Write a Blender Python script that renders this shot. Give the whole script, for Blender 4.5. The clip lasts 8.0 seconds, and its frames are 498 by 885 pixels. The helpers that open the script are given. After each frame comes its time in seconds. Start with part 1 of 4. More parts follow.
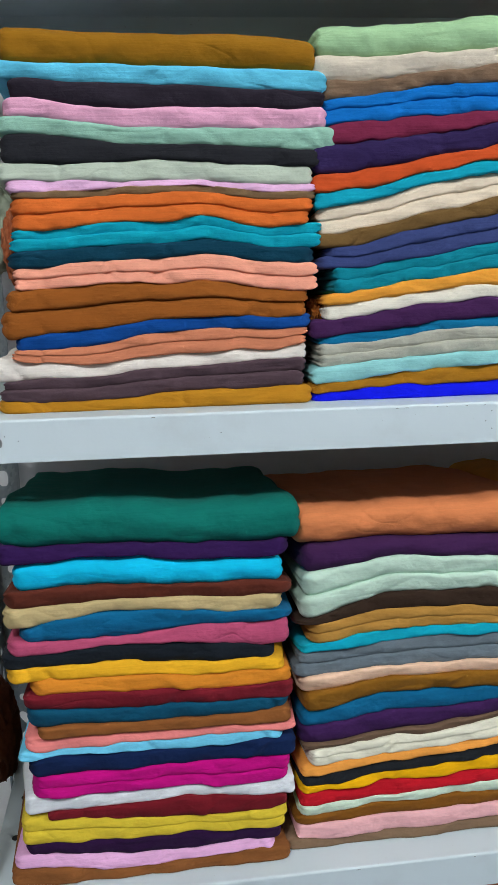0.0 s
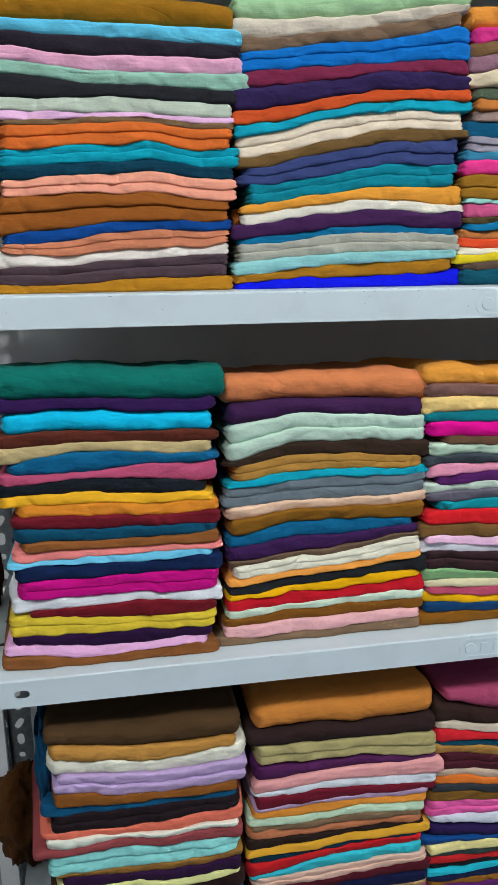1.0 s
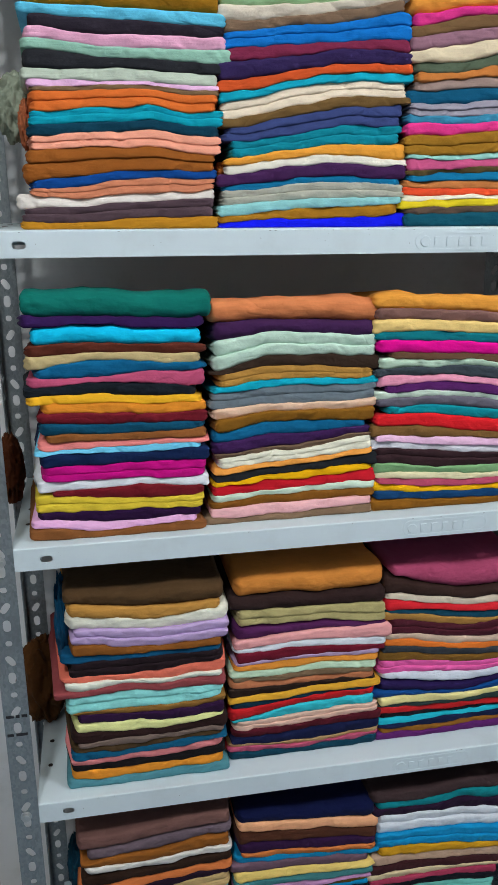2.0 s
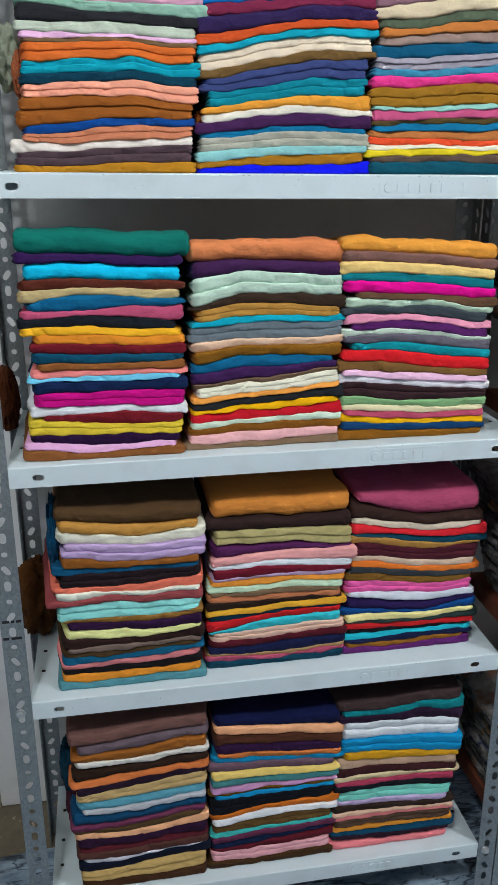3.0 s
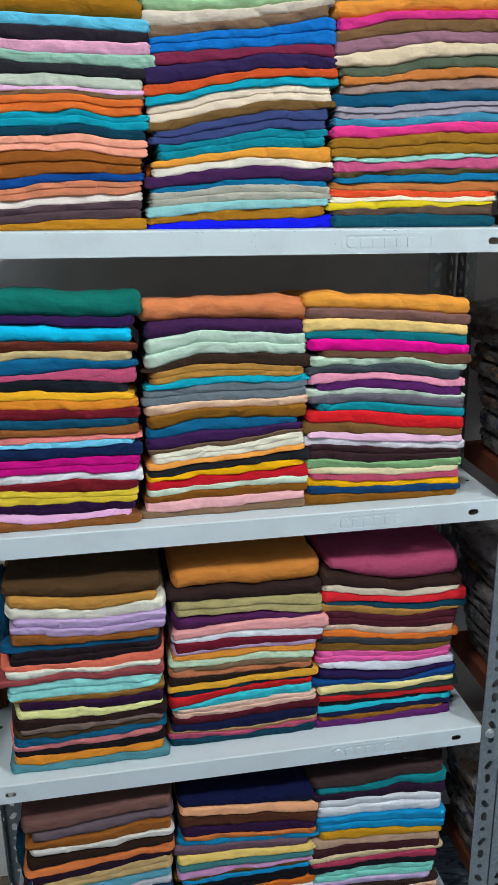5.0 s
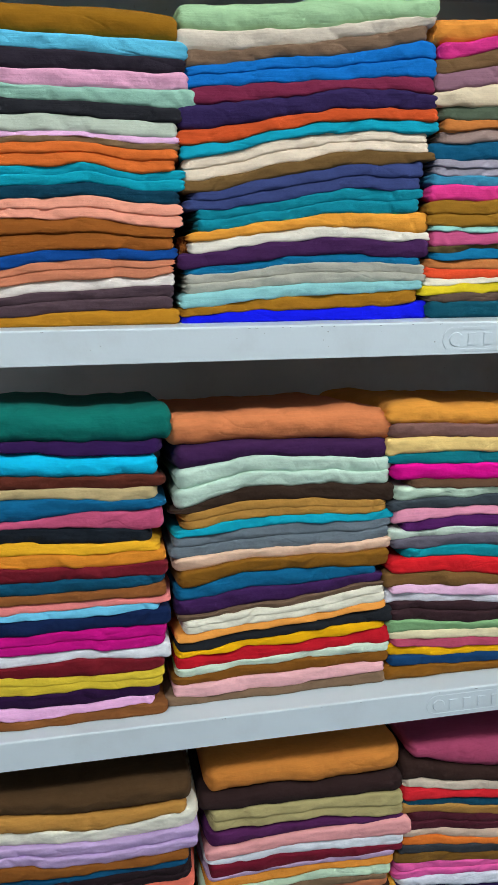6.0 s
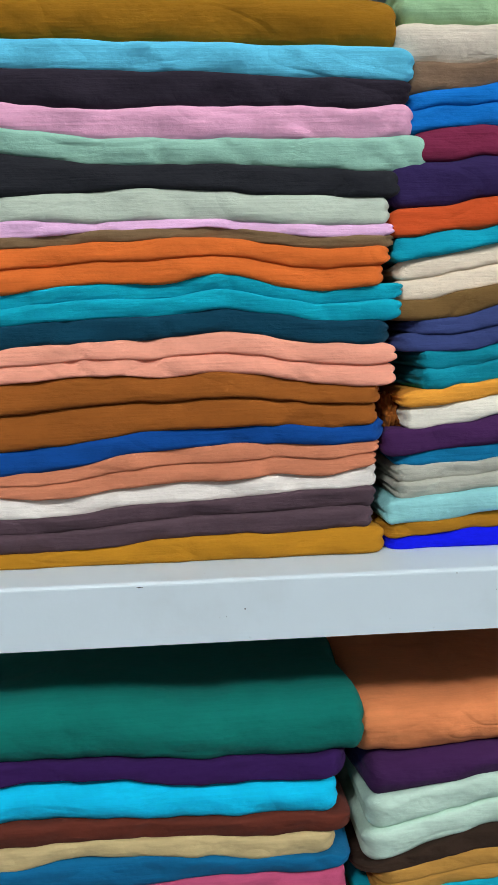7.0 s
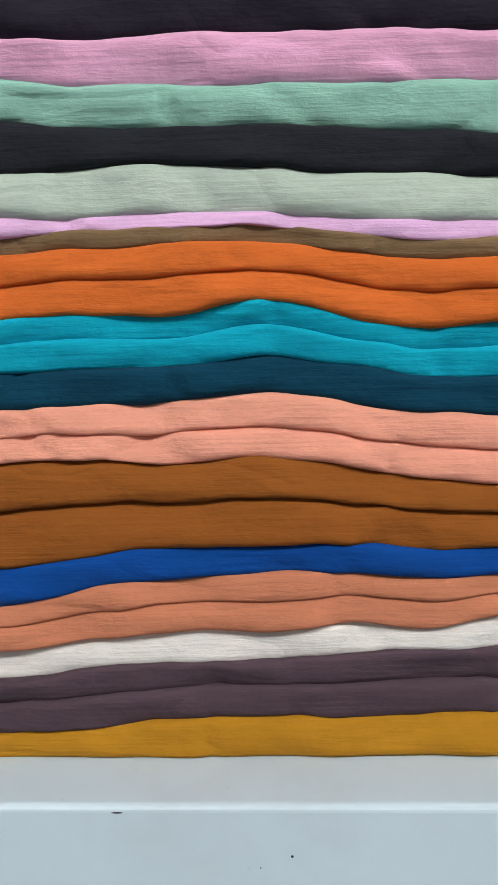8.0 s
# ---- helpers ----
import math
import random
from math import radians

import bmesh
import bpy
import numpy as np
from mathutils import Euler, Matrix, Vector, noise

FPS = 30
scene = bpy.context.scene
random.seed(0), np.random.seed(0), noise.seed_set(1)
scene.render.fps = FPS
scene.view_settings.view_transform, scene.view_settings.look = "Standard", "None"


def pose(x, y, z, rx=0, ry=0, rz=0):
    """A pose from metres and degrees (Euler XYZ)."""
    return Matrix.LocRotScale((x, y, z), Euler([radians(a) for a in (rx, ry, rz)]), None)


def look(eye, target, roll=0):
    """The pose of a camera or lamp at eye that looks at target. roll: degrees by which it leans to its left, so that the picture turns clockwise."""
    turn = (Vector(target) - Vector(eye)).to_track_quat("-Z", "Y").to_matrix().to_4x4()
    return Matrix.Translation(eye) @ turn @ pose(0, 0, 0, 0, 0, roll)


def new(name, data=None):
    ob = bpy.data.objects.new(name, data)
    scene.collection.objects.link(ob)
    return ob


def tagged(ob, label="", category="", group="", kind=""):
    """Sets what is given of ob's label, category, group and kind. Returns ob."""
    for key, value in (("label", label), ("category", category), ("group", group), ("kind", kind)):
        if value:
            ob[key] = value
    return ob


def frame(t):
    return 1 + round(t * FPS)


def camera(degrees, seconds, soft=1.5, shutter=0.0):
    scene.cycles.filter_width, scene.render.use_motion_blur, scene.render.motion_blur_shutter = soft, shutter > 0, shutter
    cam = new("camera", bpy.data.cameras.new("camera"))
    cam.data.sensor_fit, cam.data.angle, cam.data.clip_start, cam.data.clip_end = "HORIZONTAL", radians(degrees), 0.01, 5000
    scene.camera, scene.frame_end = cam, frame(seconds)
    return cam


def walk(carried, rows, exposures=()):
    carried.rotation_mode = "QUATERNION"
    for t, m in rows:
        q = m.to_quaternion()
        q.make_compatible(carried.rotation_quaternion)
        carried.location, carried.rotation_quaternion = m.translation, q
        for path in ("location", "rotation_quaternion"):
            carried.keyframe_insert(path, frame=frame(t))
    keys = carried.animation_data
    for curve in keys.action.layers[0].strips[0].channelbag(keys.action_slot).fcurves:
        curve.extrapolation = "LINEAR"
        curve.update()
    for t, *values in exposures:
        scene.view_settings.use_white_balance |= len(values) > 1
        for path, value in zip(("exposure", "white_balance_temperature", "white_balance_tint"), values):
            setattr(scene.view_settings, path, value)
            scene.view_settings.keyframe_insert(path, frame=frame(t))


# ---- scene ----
cam = camera(33.3, 8.0, soft=0.95)
PATH = [
    (0, (0.186, -0.706, 1.688), (0.412, 1.238, 1.277), -1.7),
    (0.5, (0.196, -0.838, 1.645), (0.492, 1.085, 1.181), -1.4),
    (1, (0.182, -0.957, 1.633), (0.499, 0.955, 1.141), -1.1),
    (1.5, (0.136, -1.094, 1.616), (0.477, 0.798, 1.063), -0.8),
    (2, (0.148, -1.206, 1.611), (0.49, 0.681, 1.042), -0.7),
    (2.2, (0.172, -1.23, 1.617), (0.505, 0.65, 1.02), -0.6),
    (3.5, (0.175, -1.424, 1.58), (0.506, 0.437, 0.925), 0.1),
    (4, (0.141, -1.481, 1.585), (0.502, 0.373, 0.928), 0.2),
    (4.2, (0.14, -1.472, 1.597), (0.506, 0.379, 0.936), 0.1),
    (5.3, (0.279, -1.148, 1.638), (0.607, 0.743, 1.076), -0.8),
    (5.5, (0.275, -1.086, 1.639), (0.607, 0.811, 1.102), -0.8),
    (6, (0.23, -0.874, 1.659), (0.599, 1.032, 1.175), -0.7),
    (6.5, (0.215, -0.667, 1.697), (0.523, 1.256, 1.246), -0.8),
    (7, (0.218, -0.438, 1.728), (0.357, 1.521, 1.349), -1.8),
    (7.5, (0.24, -0.296, 1.724), (0.218, 1.682, 1.428), -2.1),
    (8, (0.241, -0.258, 1.718), (0.181, 1.727, 1.482), -1.5),
]
LIGHTNESS = [(0, -0.08), (2, 0.0), (3.5, 0.10), (4.2, 0.14), (5.5, 0.0), (7, -0.06), (8, -0.12)]
walk(cam, [(t, look(eye, target, roll)) for t, eye, target, roll in PATH], LIGHTNESS)

# ---- world and lamps ----
world = bpy.data.worlds.new("room_air")
scene.world = world
world.use_nodes = True
world.node_tree.nodes["Background"].inputs[0].default_value = (0.75, 0.85, 1.0, 1)
world.node_tree.nodes["Background"].inputs[1].default_value = 0.02


def ceiling_lamp(x, y, z, radius, watts):
    """A bare round bulb near the ceiling."""
    data = bpy.data.lights.new("ceiling_lamp_light", "POINT")
    data.shadow_soft_size, data.energy = radius, watts
    data.color = (0.965, 1.0, 0.995)
    ob = new("ceiling_lamp_light", data)
    ob.matrix_world = pose(x, y, z)
    return ob


ceiling_lamp(2.35, -1.60, 3.14, 0.12, 127)
ceiling_lamp(-0.30, -1.65, 3.14, 0.12, 83)


# ---- materials ----
def nodes_of(name, rough=0.6, metal=0.0, spec=0.5):
    mat = bpy.data.materials.new(name)
    mat.use_nodes = True
    tree = mat.node_tree
    bsdf = tree.nodes["Principled BSDF"]
    bsdf.inputs["Roughness"].default_value = rough
    bsdf.inputs["Metallic"].default_value = metal
    bsdf.inputs["Specular IOR Level"].default_value = spec
    return mat, tree, bsdf


def add(tree, kind, **values):
    node = tree.nodes.new(kind)
    for key, value in values.items():
        node.inputs[key.replace("_", " ")].default_value = value
    return node


def coords(tree, scale, space="Object"):
    where = tree.nodes.new("ShaderNodeTexCoord")
    mapping = tree.nodes.new("ShaderNodeMapping")
    mapping.inputs["Scale"].default_value = scale
    tree.links.new(where.outputs[space], mapping.inputs["Vector"])
    return mapping.outputs["Vector"]


def noise_at(tree, scale, size=1.0, detail=3.0, rough=0.5, space="Object"):
    node = add(tree, "ShaderNodeTexNoise", Scale=size, Detail=detail, Roughness=rough)
    tree.links.new(coords(tree, scale, space), node.inputs["Vector"])
    return node.outputs["Fac"]


def ramp(tree, source, low, high, a, b):
    node = tree.nodes.new("ShaderNodeMapRange")
    node.inputs["From Min"].default_value, node.inputs["From Max"].default_value = low, high
    node.inputs["To Min"].default_value, node.inputs["To Max"].default_value = a, b
    tree.links.new(source, node.inputs["Value"])
    return node.outputs["Result"]


def blend(tree, fac, a, b):
    node = tree.nodes.new("ShaderNodeMix")
    node.data_type = "RGBA"
    tree.links.new(fac, node.inputs["Factor"])
    for value, slot in ((a, node.inputs["A"]), (b, node.inputs["B"])):
        if isinstance(value, tuple):
            slot.default_value = (*value, 1)
        else:
            tree.links.new(value, slot)
    return node.outputs["Result"]


def bump(tree, bsdf, *layers):
    before = None
    for height, strength, distance in layers:
        node = add(tree, "ShaderNodeBump", Strength=strength, Distance=distance)
        tree.links.new(height, node.inputs["Height"])
        if before:
            tree.links.new(before, node.inputs["Normal"])
        before = node.outputs["Normal"]
    tree.links.new(before, bsdf.inputs["Normal"])


def creases(tree):
    """Thin, sparse pressed lines that wander across the cloth."""
    swirl = add(tree, "ShaderNodeTexNoise", Scale=1.0, Detail=1.0, Roughness=0.4, Distortion=0.7)
    tree.links.new(coords(tree, (13, 13, 30)), swirl.inputs["Vector"])
    line = tree.nodes.new("ShaderNodeMath")
    line.operation = "ABSOLUTE"
    tree.links.new(ramp(tree, swirl.outputs["Fac"], 0.0, 1.0, -0.5, 0.5), line.inputs[0])
    return ramp(tree, line.outputs[0], 0.0, 0.06, 0.0, 1.0)


def cloth_material(name, rib, crease):
    """Matt crepe: the dye is the object's own colour; fine crinkled ribs run along the fold."""
    mat, tree, bsdf = nodes_of(name, 0.92, 0.0, 0.05)
    info = tree.nodes.new("ShaderNodeObjectInfo")
    mottled = ramp(tree, noise_at(tree, (30, 30, 60), 1.0, 4), 0.3, 0.7, 0.94, 1.05)
    slant = coords(tree, (8, 520, 640))
    slant.node.inputs["Rotation"].default_value = (0.7, 0, 0)
    wave = add(tree, "ShaderNodeTexNoise", Scale=1.0, Detail=3.0, Roughness=0.62, Distortion=0.25)
    tree.links.new(slant, wave.inputs["Vector"])
    weave = noise_at(tree, (500, 900, 1300), 1.0, 2, 0.6)
    both = tree.nodes.new("ShaderNodeMath")
    both.operation = "ADD"
    tree.links.new(wave.outputs["Fac"], both.inputs[0])
    tree.links.new(ramp(tree, weave, 0.0, 1.0, 0.3, 0.7), both.inputs[1])
    ribs = ramp(tree, both.outputs[0], 0.6, 1.4, 0.0, 1.0)
    threads = ramp(tree, ribs, 0.25, 0.75, 0.94, 1.05)
    tone = tree.nodes.new("ShaderNodeMath")
    tone.operation = "MULTIPLY"
    tree.links.new(mottled, tone.inputs[0])
    tree.links.new(threads, tone.inputs[1])
    hue = tree.nodes.new("ShaderNodeHueSaturation")
    tree.links.new(info.outputs["Color"], hue.inputs["Color"])
    tree.links.new(tone.outputs[0], hue.inputs["Value"])
    tree.links.new(hue.outputs["Color"], bsdf.inputs["Base Color"])
    bsdf.inputs["Sheen Weight"].default_value = 0.03
    bsdf.inputs["Sheen Roughness"].default_value = 0.5
    bump(tree, bsdf, (noise_at(tree, (34, 30, 48), 1.0, 3, 0.55), crease, 0.005), (ribs, rib, 0.0011), (creases(tree), 0.26, 0.0018), (noise_at(tree, (1500, 1500, 1500), 1.0, 1), 0.25, 0.0002))
    return mat


CREPE = cloth_material("crepe_cloth", 0.36, 0.6)
PLAIN = cloth_material("plain_cloth", 0.2, 0.7)


def paint_material(name, colour, dirt, rough=0.42):
    mat, tree, bsdf = nodes_of(name, rough)
    stains = ramp(tree, noise_at(tree, (7, 7, 7), 1.0, 6, 0.65), 0.52, 0.75, 0.0, 0.35)
    specks = ramp(tree, noise_at(tree, (160, 160, 160), 1.0, 2), 0.72, 0.78, 0.0, 0.55)
    low = blend(tree, stains, colour, dirt)
    tree.links.new(blend(tree, specks, low, dirt), bsdf.inputs["Base Color"])
    tree.links.new(ramp(tree, noise_at(tree, (30, 30, 30)), 0.3, 0.7, rough - 0.08, rough + 0.14), bsdf.inputs["Roughness"])
    bump(tree, bsdf, (noise_at(tree, (300, 300, 300), 1.0, 2), 0.08, 0.0008), (noise_at(tree, (9, 9, 9)), 0.12, 0.004))
    return mat


SHELF_PAINT = paint_material("white_powder_coat", (0.61, 0.71, 0.775), (0.40, 0.44, 0.46))
RUST_PAINT = paint_material("red_brown_paint", (0.22, 0.062, 0.032), (0.10, 0.035, 0.02))
WALL_PAINT = paint_material("pale_wall_paint", (0.80, 0.81, 0.83), (0.45, 0.44, 0.42), 0.8)
# for walls out of view: a dark colour that holds bounced light down
UNSEEN_WALL_PAINT = paint_material("unseen_wall_dark", (0.27, 0.26, 0.25), (0.20, 0.19, 0.18), 0.85)
CEILING_PAINT = paint_material("ceiling_distemper", (0.62, 0.62, 0.61), (0.40, 0.39, 0.37), 0.9)
CREAM_PAINT = paint_material("cream_wall_paint", (0.62, 0.58, 0.47), (0.45, 0.40, 0.30), 0.75)


def steel_material():
    mat, tree, bsdf = nodes_of("galvanised_steel", 0.45, 0.75)
    cells = add(tree, "ShaderNodeTexVoronoi", Scale=1.0)
    tree.links.new(coords(tree, (300, 300, 190)), cells.inputs["Vector"])
    spangle = ramp(tree, cells.outputs["Color"], 0.1, 0.9, 0.0, 1.0)
    tone = blend(tree, spangle, (0.24, 0.275, 0.295), (0.36, 0.40, 0.425))
    grime = ramp(tree, noise_at(tree, (14, 14, 9), 1.0, 5, 0.7), 0.5, 0.72, 0.0, 0.6)
    tree.links.new(blend(tree, grime, tone, (0.22, 0.24, 0.26)), bsdf.inputs["Base Color"])
    tree.links.new(ramp(tree, spangle, 0.0, 1.0, 0.36, 0.58), bsdf.inputs["Roughness"])
    bump(tree, bsdf, (noise_at(tree, (220, 220, 220)), 0.10, 0.001))
    return mat


STEEL = steel_material()


def bolt_material():
    mat, tree, bsdf = nodes_of("zinc_bolt", 0.3, 0.9)
    tree.links.new(blend(tree, noise_at(tree, (300, 300, 300)), (0.55, 0.56, 0.57), (0.75, 0.76, 0.77)), bsdf.inputs["Base Color"])
    return mat


ZINC = bolt_material()


def veins(tree, scale, turn, width):
    """Thin broken cracks along the zero line of a warped noise."""
    warp = add(tree, "ShaderNodeTexNoise", Scale=1.0, Detail=5.0, Roughness=0.55, Distortion=0.35)
    where = coords(tree, scale)
    where.node.inputs["Rotation"].default_value = (0, 0, turn)
    tree.links.new(where, warp.inputs["Vector"])
    ridge = tree.nodes.new("ShaderNodeMath")
    ridge.operation = "ABSOLUTE"
    tree.links.new(ramp(tree, warp.outputs["Fac"], 0.0, 1.0, -1.0, 1.0), ridge.inputs[0])
    return ramp(tree, ridge.outputs[0], width * 0.12, width, 0.92, 0.0)


def marble_material():
    """Printed marble vinyl: blue-grey clouds with dark, branching cracks."""
    mat, tree, bsdf = nodes_of("marble_print_vinyl", 0.35)
    clouds = noise_at(tree, (6, 15, 6), 1.0, 9, 0.72)
    base = blend(tree, ramp(tree, clouds, 0.34, 0.66, 0.0, 1.0), (0.055, 0.105, 0.18), (0.40, 0.51, 0.62))
    fine = blend(tree, veins(tree, (5.0, 16.0, 3), 0.25, 0.035), base, (0.03, 0.05, 0.085))
    wide = blend(tree, veins(tree, (2.6, 10.0, 3), -0.3, 0.05), fine, (0.014, 0.024, 0.042))
    tree.links.new(wide, bsdf.inputs["Base Color"])
    bump(tree, bsdf, (noise_at(tree, (18, 18, 18)), 0.12, 0.004))
    return mat


def concrete_material():
    mat, tree, bsdf = nodes_of("dirty_concrete", 0.9)
    tone = blend(tree, noise_at(tree, (16, 16, 16), 1.0, 6, 0.7), (0.07, 0.058, 0.04), (0.24, 0.20, 0.14))
    chips = ramp(tree, noise_at(tree, (60, 60, 60), 1.0, 2), 0.66, 0.7, 0.0, 0.8)
    tree.links.new(blend(tree, chips, tone, (0.45, 0.40, 0.32)), bsdf.inputs["Base Color"])
    bump(tree, bsdf, (noise_at(tree, (40, 40, 40), 1.0, 5), 0.5, 0.01))
    return mat


MARBLE, CONCRETE = marble_material(), concrete_material()


def plastic_material():
    mat, tree, bsdf = nodes_of("clear_garment_bag", 0.22, 0.0, 0.7)
    tone = noise_at(tree, (9, 14, 22), 1.0, 6, 0.7)
    base = blend(tree, ramp(tree, tone, 0.35, 0.7, 0.0, 1.0), (0.085, 0.08, 0.08), (0.42, 0.40, 0.38))
    bsdf.inputs["Coat Weight"].default_value = 0.7
    bsdf.inputs["Coat Roughness"].default_value = 0.12
    print_ = ramp(tree, noise_at(tree, (24, 24, 30), 1.0, 4), 0.52, 0.62, 0.0, 0.75)
    info = tree.nodes.new("ShaderNodeObjectInfo")
    tree.links.new(blend(tree, print_, base, info.outputs["Color"]), bsdf.inputs["Base Color"])
    bump(tree, bsdf, (noise_at(tree, (30, 30, 60), 1.0, 5, 0.7), 0.9, 0.02))
    return mat


BAGGED = plastic_material()
INK, _tree, _bsdf = nodes_of("black_marker_ink", 0.6)
_bsdf.inputs["Base Color"].default_value = (0.012, 0.012, 0.016, 1)


# ---- mesh helpers ----
def mesh_object(name, bm, material, parent=None, label="", smooth=False):
    bmesh.ops.recalc_face_normals(bm, faces=bm.faces)
    data = bpy.data.meshes.new(name)
    bm.to_mesh(data)
    bm.free()
    data.materials.append(material)
    if smooth:
        data.polygons.foreach_set("use_smooth", [True] * len(data.polygons))
    ob = new(name, data)
    if parent:
        ob.parent = parent
    if label:
        ob["label"] = label
    return ob


def part(name, bm, material, parent, label="", smooth=False):
    return mesh_object(name, bm, material, parent, label, smooth)


def add_box(bm, x0, x1, y0, y1, z0, z1):
    made = bmesh.ops.create_cube(bm, size=1, matrix=Matrix.LocRotScale(((x0 + x1) / 2, (y0 + y1) / 2, (z0 + z1) / 2), None, (x1 - x0, y1 - y0, z1 - z0)))
    return made["verts"]


def box(x0, x1, y0, y1, z0, z1, bevel=0.0):
    bm = bmesh.new()
    add_box(bm, x0, x1, y0, y1, z0, z1)
    if bevel:
        bmesh.ops.bevel(bm, geom=bm.edges[:], offset=bevel, segments=2, affect="EDGES")
    return bm


def punched_plate(width, height, holes, thick):
    """A plate in x and z from 0, 0, with oval holes (x, z, half width, half height, turn), thickened along +y."""
    bm = bmesh.new()
    loops = [[(0, 0), (width, 0), (width, height), (0, height)]]
    for cx, cz, rx, rz, turn in holes:
        ring = []
        for k in range(14):
            a = 2 * math.pi * k / 14
            u = rx * abs(math.cos(a)) ** 0.75 * (1 if math.cos(a) >= 0 else -1)
            v = rz * abs(math.sin(a)) ** 0.75 * (1 if math.sin(a) >= 0 else -1)
            ring.append((cx + u * math.cos(turn) - v * math.sin(turn), cz + u * math.sin(turn) + v * math.cos(turn)))
        loops.append(ring)
    edges = []
    for ring in loops:
        verts = [bm.verts.new((x, 0, z)) for x, z in ring]
        edges += [bm.edges.new((verts[k], verts[(k + 1) % len(verts)])) for k in range(len(verts))]
    bmesh.ops.triangle_fill(bm, edges=edges, use_beauty=True, normal=(0, -1, 0))
    made = bmesh.ops.extrude_face_region(bm, geom=bm.faces[:])
    bmesh.ops.translate(bm, verts=[v for v in made["geom"] if isinstance(v, bmesh.types.BMVert)], vec=(0, thick, 0))
    return bm


def turned(bm, m):
    bmesh.ops.transform(bm, matrix=m, verts=bm.verts[:])
    return bm


# ---- room ----
BACK = 0.476
tagged(mesh_object("floor", box(-3.2, 3.6, -3.4, 3.0, -0.12, -0.004), CONCRETE), "bare dirty concrete floor under the marble sheet", "floor", kind="structure")


def vinyl_sheet():
    """The sheet lies loose: slightly wavy, with a ragged back edge beside the rack."""
    bm = bmesh.new()
    nx, ny = 120, 70
    grid = []
    for i in range(nx + 1):
        row = []
        for j in range(ny + 1):
            x = -3.0 + 6.4 * i / nx
            edge = 0.30 + 0.02 * noise.noise((x * 6, 1.3, 0)) if x < 0 else 0.45
            y = edge - (edge + 3.2) * (1 - (j / ny) ** 0.6)
            z = 0.002 + 0.004 * (0.5 + 0.5 * noise.noise((x * 5, y * 5, 2.0)))
            row.append(bm.verts.new((x, y, z)))
        grid.append(row)
    for i in range(nx):
        for j in range(ny):
            bm.faces.new((grid[i][j], grid[i + 1][j], grid[i + 1][j + 1], grid[i][j + 1]))
    made = bmesh.ops.extrude_face_region(bm, geom=bm.faces[:])
    bmesh.ops.translate(bm, verts=[v for v in made["geom"] if isinstance(v, bmesh.types.BMVert)], vec=(0, 0, -0.002))
    return bm


tagged(mesh_object("floor_sheet", vinyl_sheet(), MARBLE, smooth=True), "blue-grey marble-print vinyl sheet lying loose on the floor", "floor covering", kind="structure")
tagged(mesh_object("wall_north", box(-0.16, 3.6, BACK, BACK + 0.15, 0, 3.3), WALL_PAINT), "pale grey painted wall behind the rack", "wall", kind="structure")
tagged(mesh_object("wall_north_panel", box(-3.2, -0.163, BACK - 0.004, BACK + 0.15, 0, 3.3), CREAM_PAINT), "cream painted wall beside the rack", "wall", kind="structure")
# side and facing walls are unseen, added dark so shadows stay deep
tagged(mesh_object("wall_west", box(-3.35, -3.2, -3.4, BACK, 0, 3.3), UNSEEN_WALL_PAINT), "unseen side wall, dark to cut bounced light", "wall", kind="structure")
tagged(mesh_object("wall_east", box(3.6, 3.75, -3.4, BACK, 0, 3.3), UNSEEN_WALL_PAINT), "unseen side wall, dark to cut bounced light", "wall", kind="structure")
tagged(mesh_object("wall_south", box(-3.2, 3.6, -3.55, -3.4, 0, 3.3), UNSEEN_WALL_PAINT), "unseen wall facing the rack, dark to cut bounced light", "wall", kind="structure")
tagged(mesh_object("ceiling", box(-3.35, 3.75, -3.55, BACK + 0.15, 3.3, 3.45), CEILING_PAINT), "plain off-white ceiling", "ceiling", kind="structure")

# ---- rack ----
DEPTH, WIDE, LIP = 0.36, 0.92, 0.037
SHELVES = [(2.012, 0.0), (1.5695, -0.011), (1.102, 0.0), (0.6407, 0.0), (0.1547, 0.0)]


def hole_mesh():
    bm = bmesh.new()
    # solid black disc; its colour stands in for the shade inside a hole
    bmesh.ops.create_cone(bm, cap_ends=True, segments=12, radius1=0.0042, radius2=0.0042, depth=0.0008, matrix=pose(0, 0, 0.0001))
    data = bpy.data.meshes.new("bolt_hole_shade")
    bm.to_mesh(data)
    bm.free()
    data.materials.append(INK)
    return data


HOLE = hole_mesh()


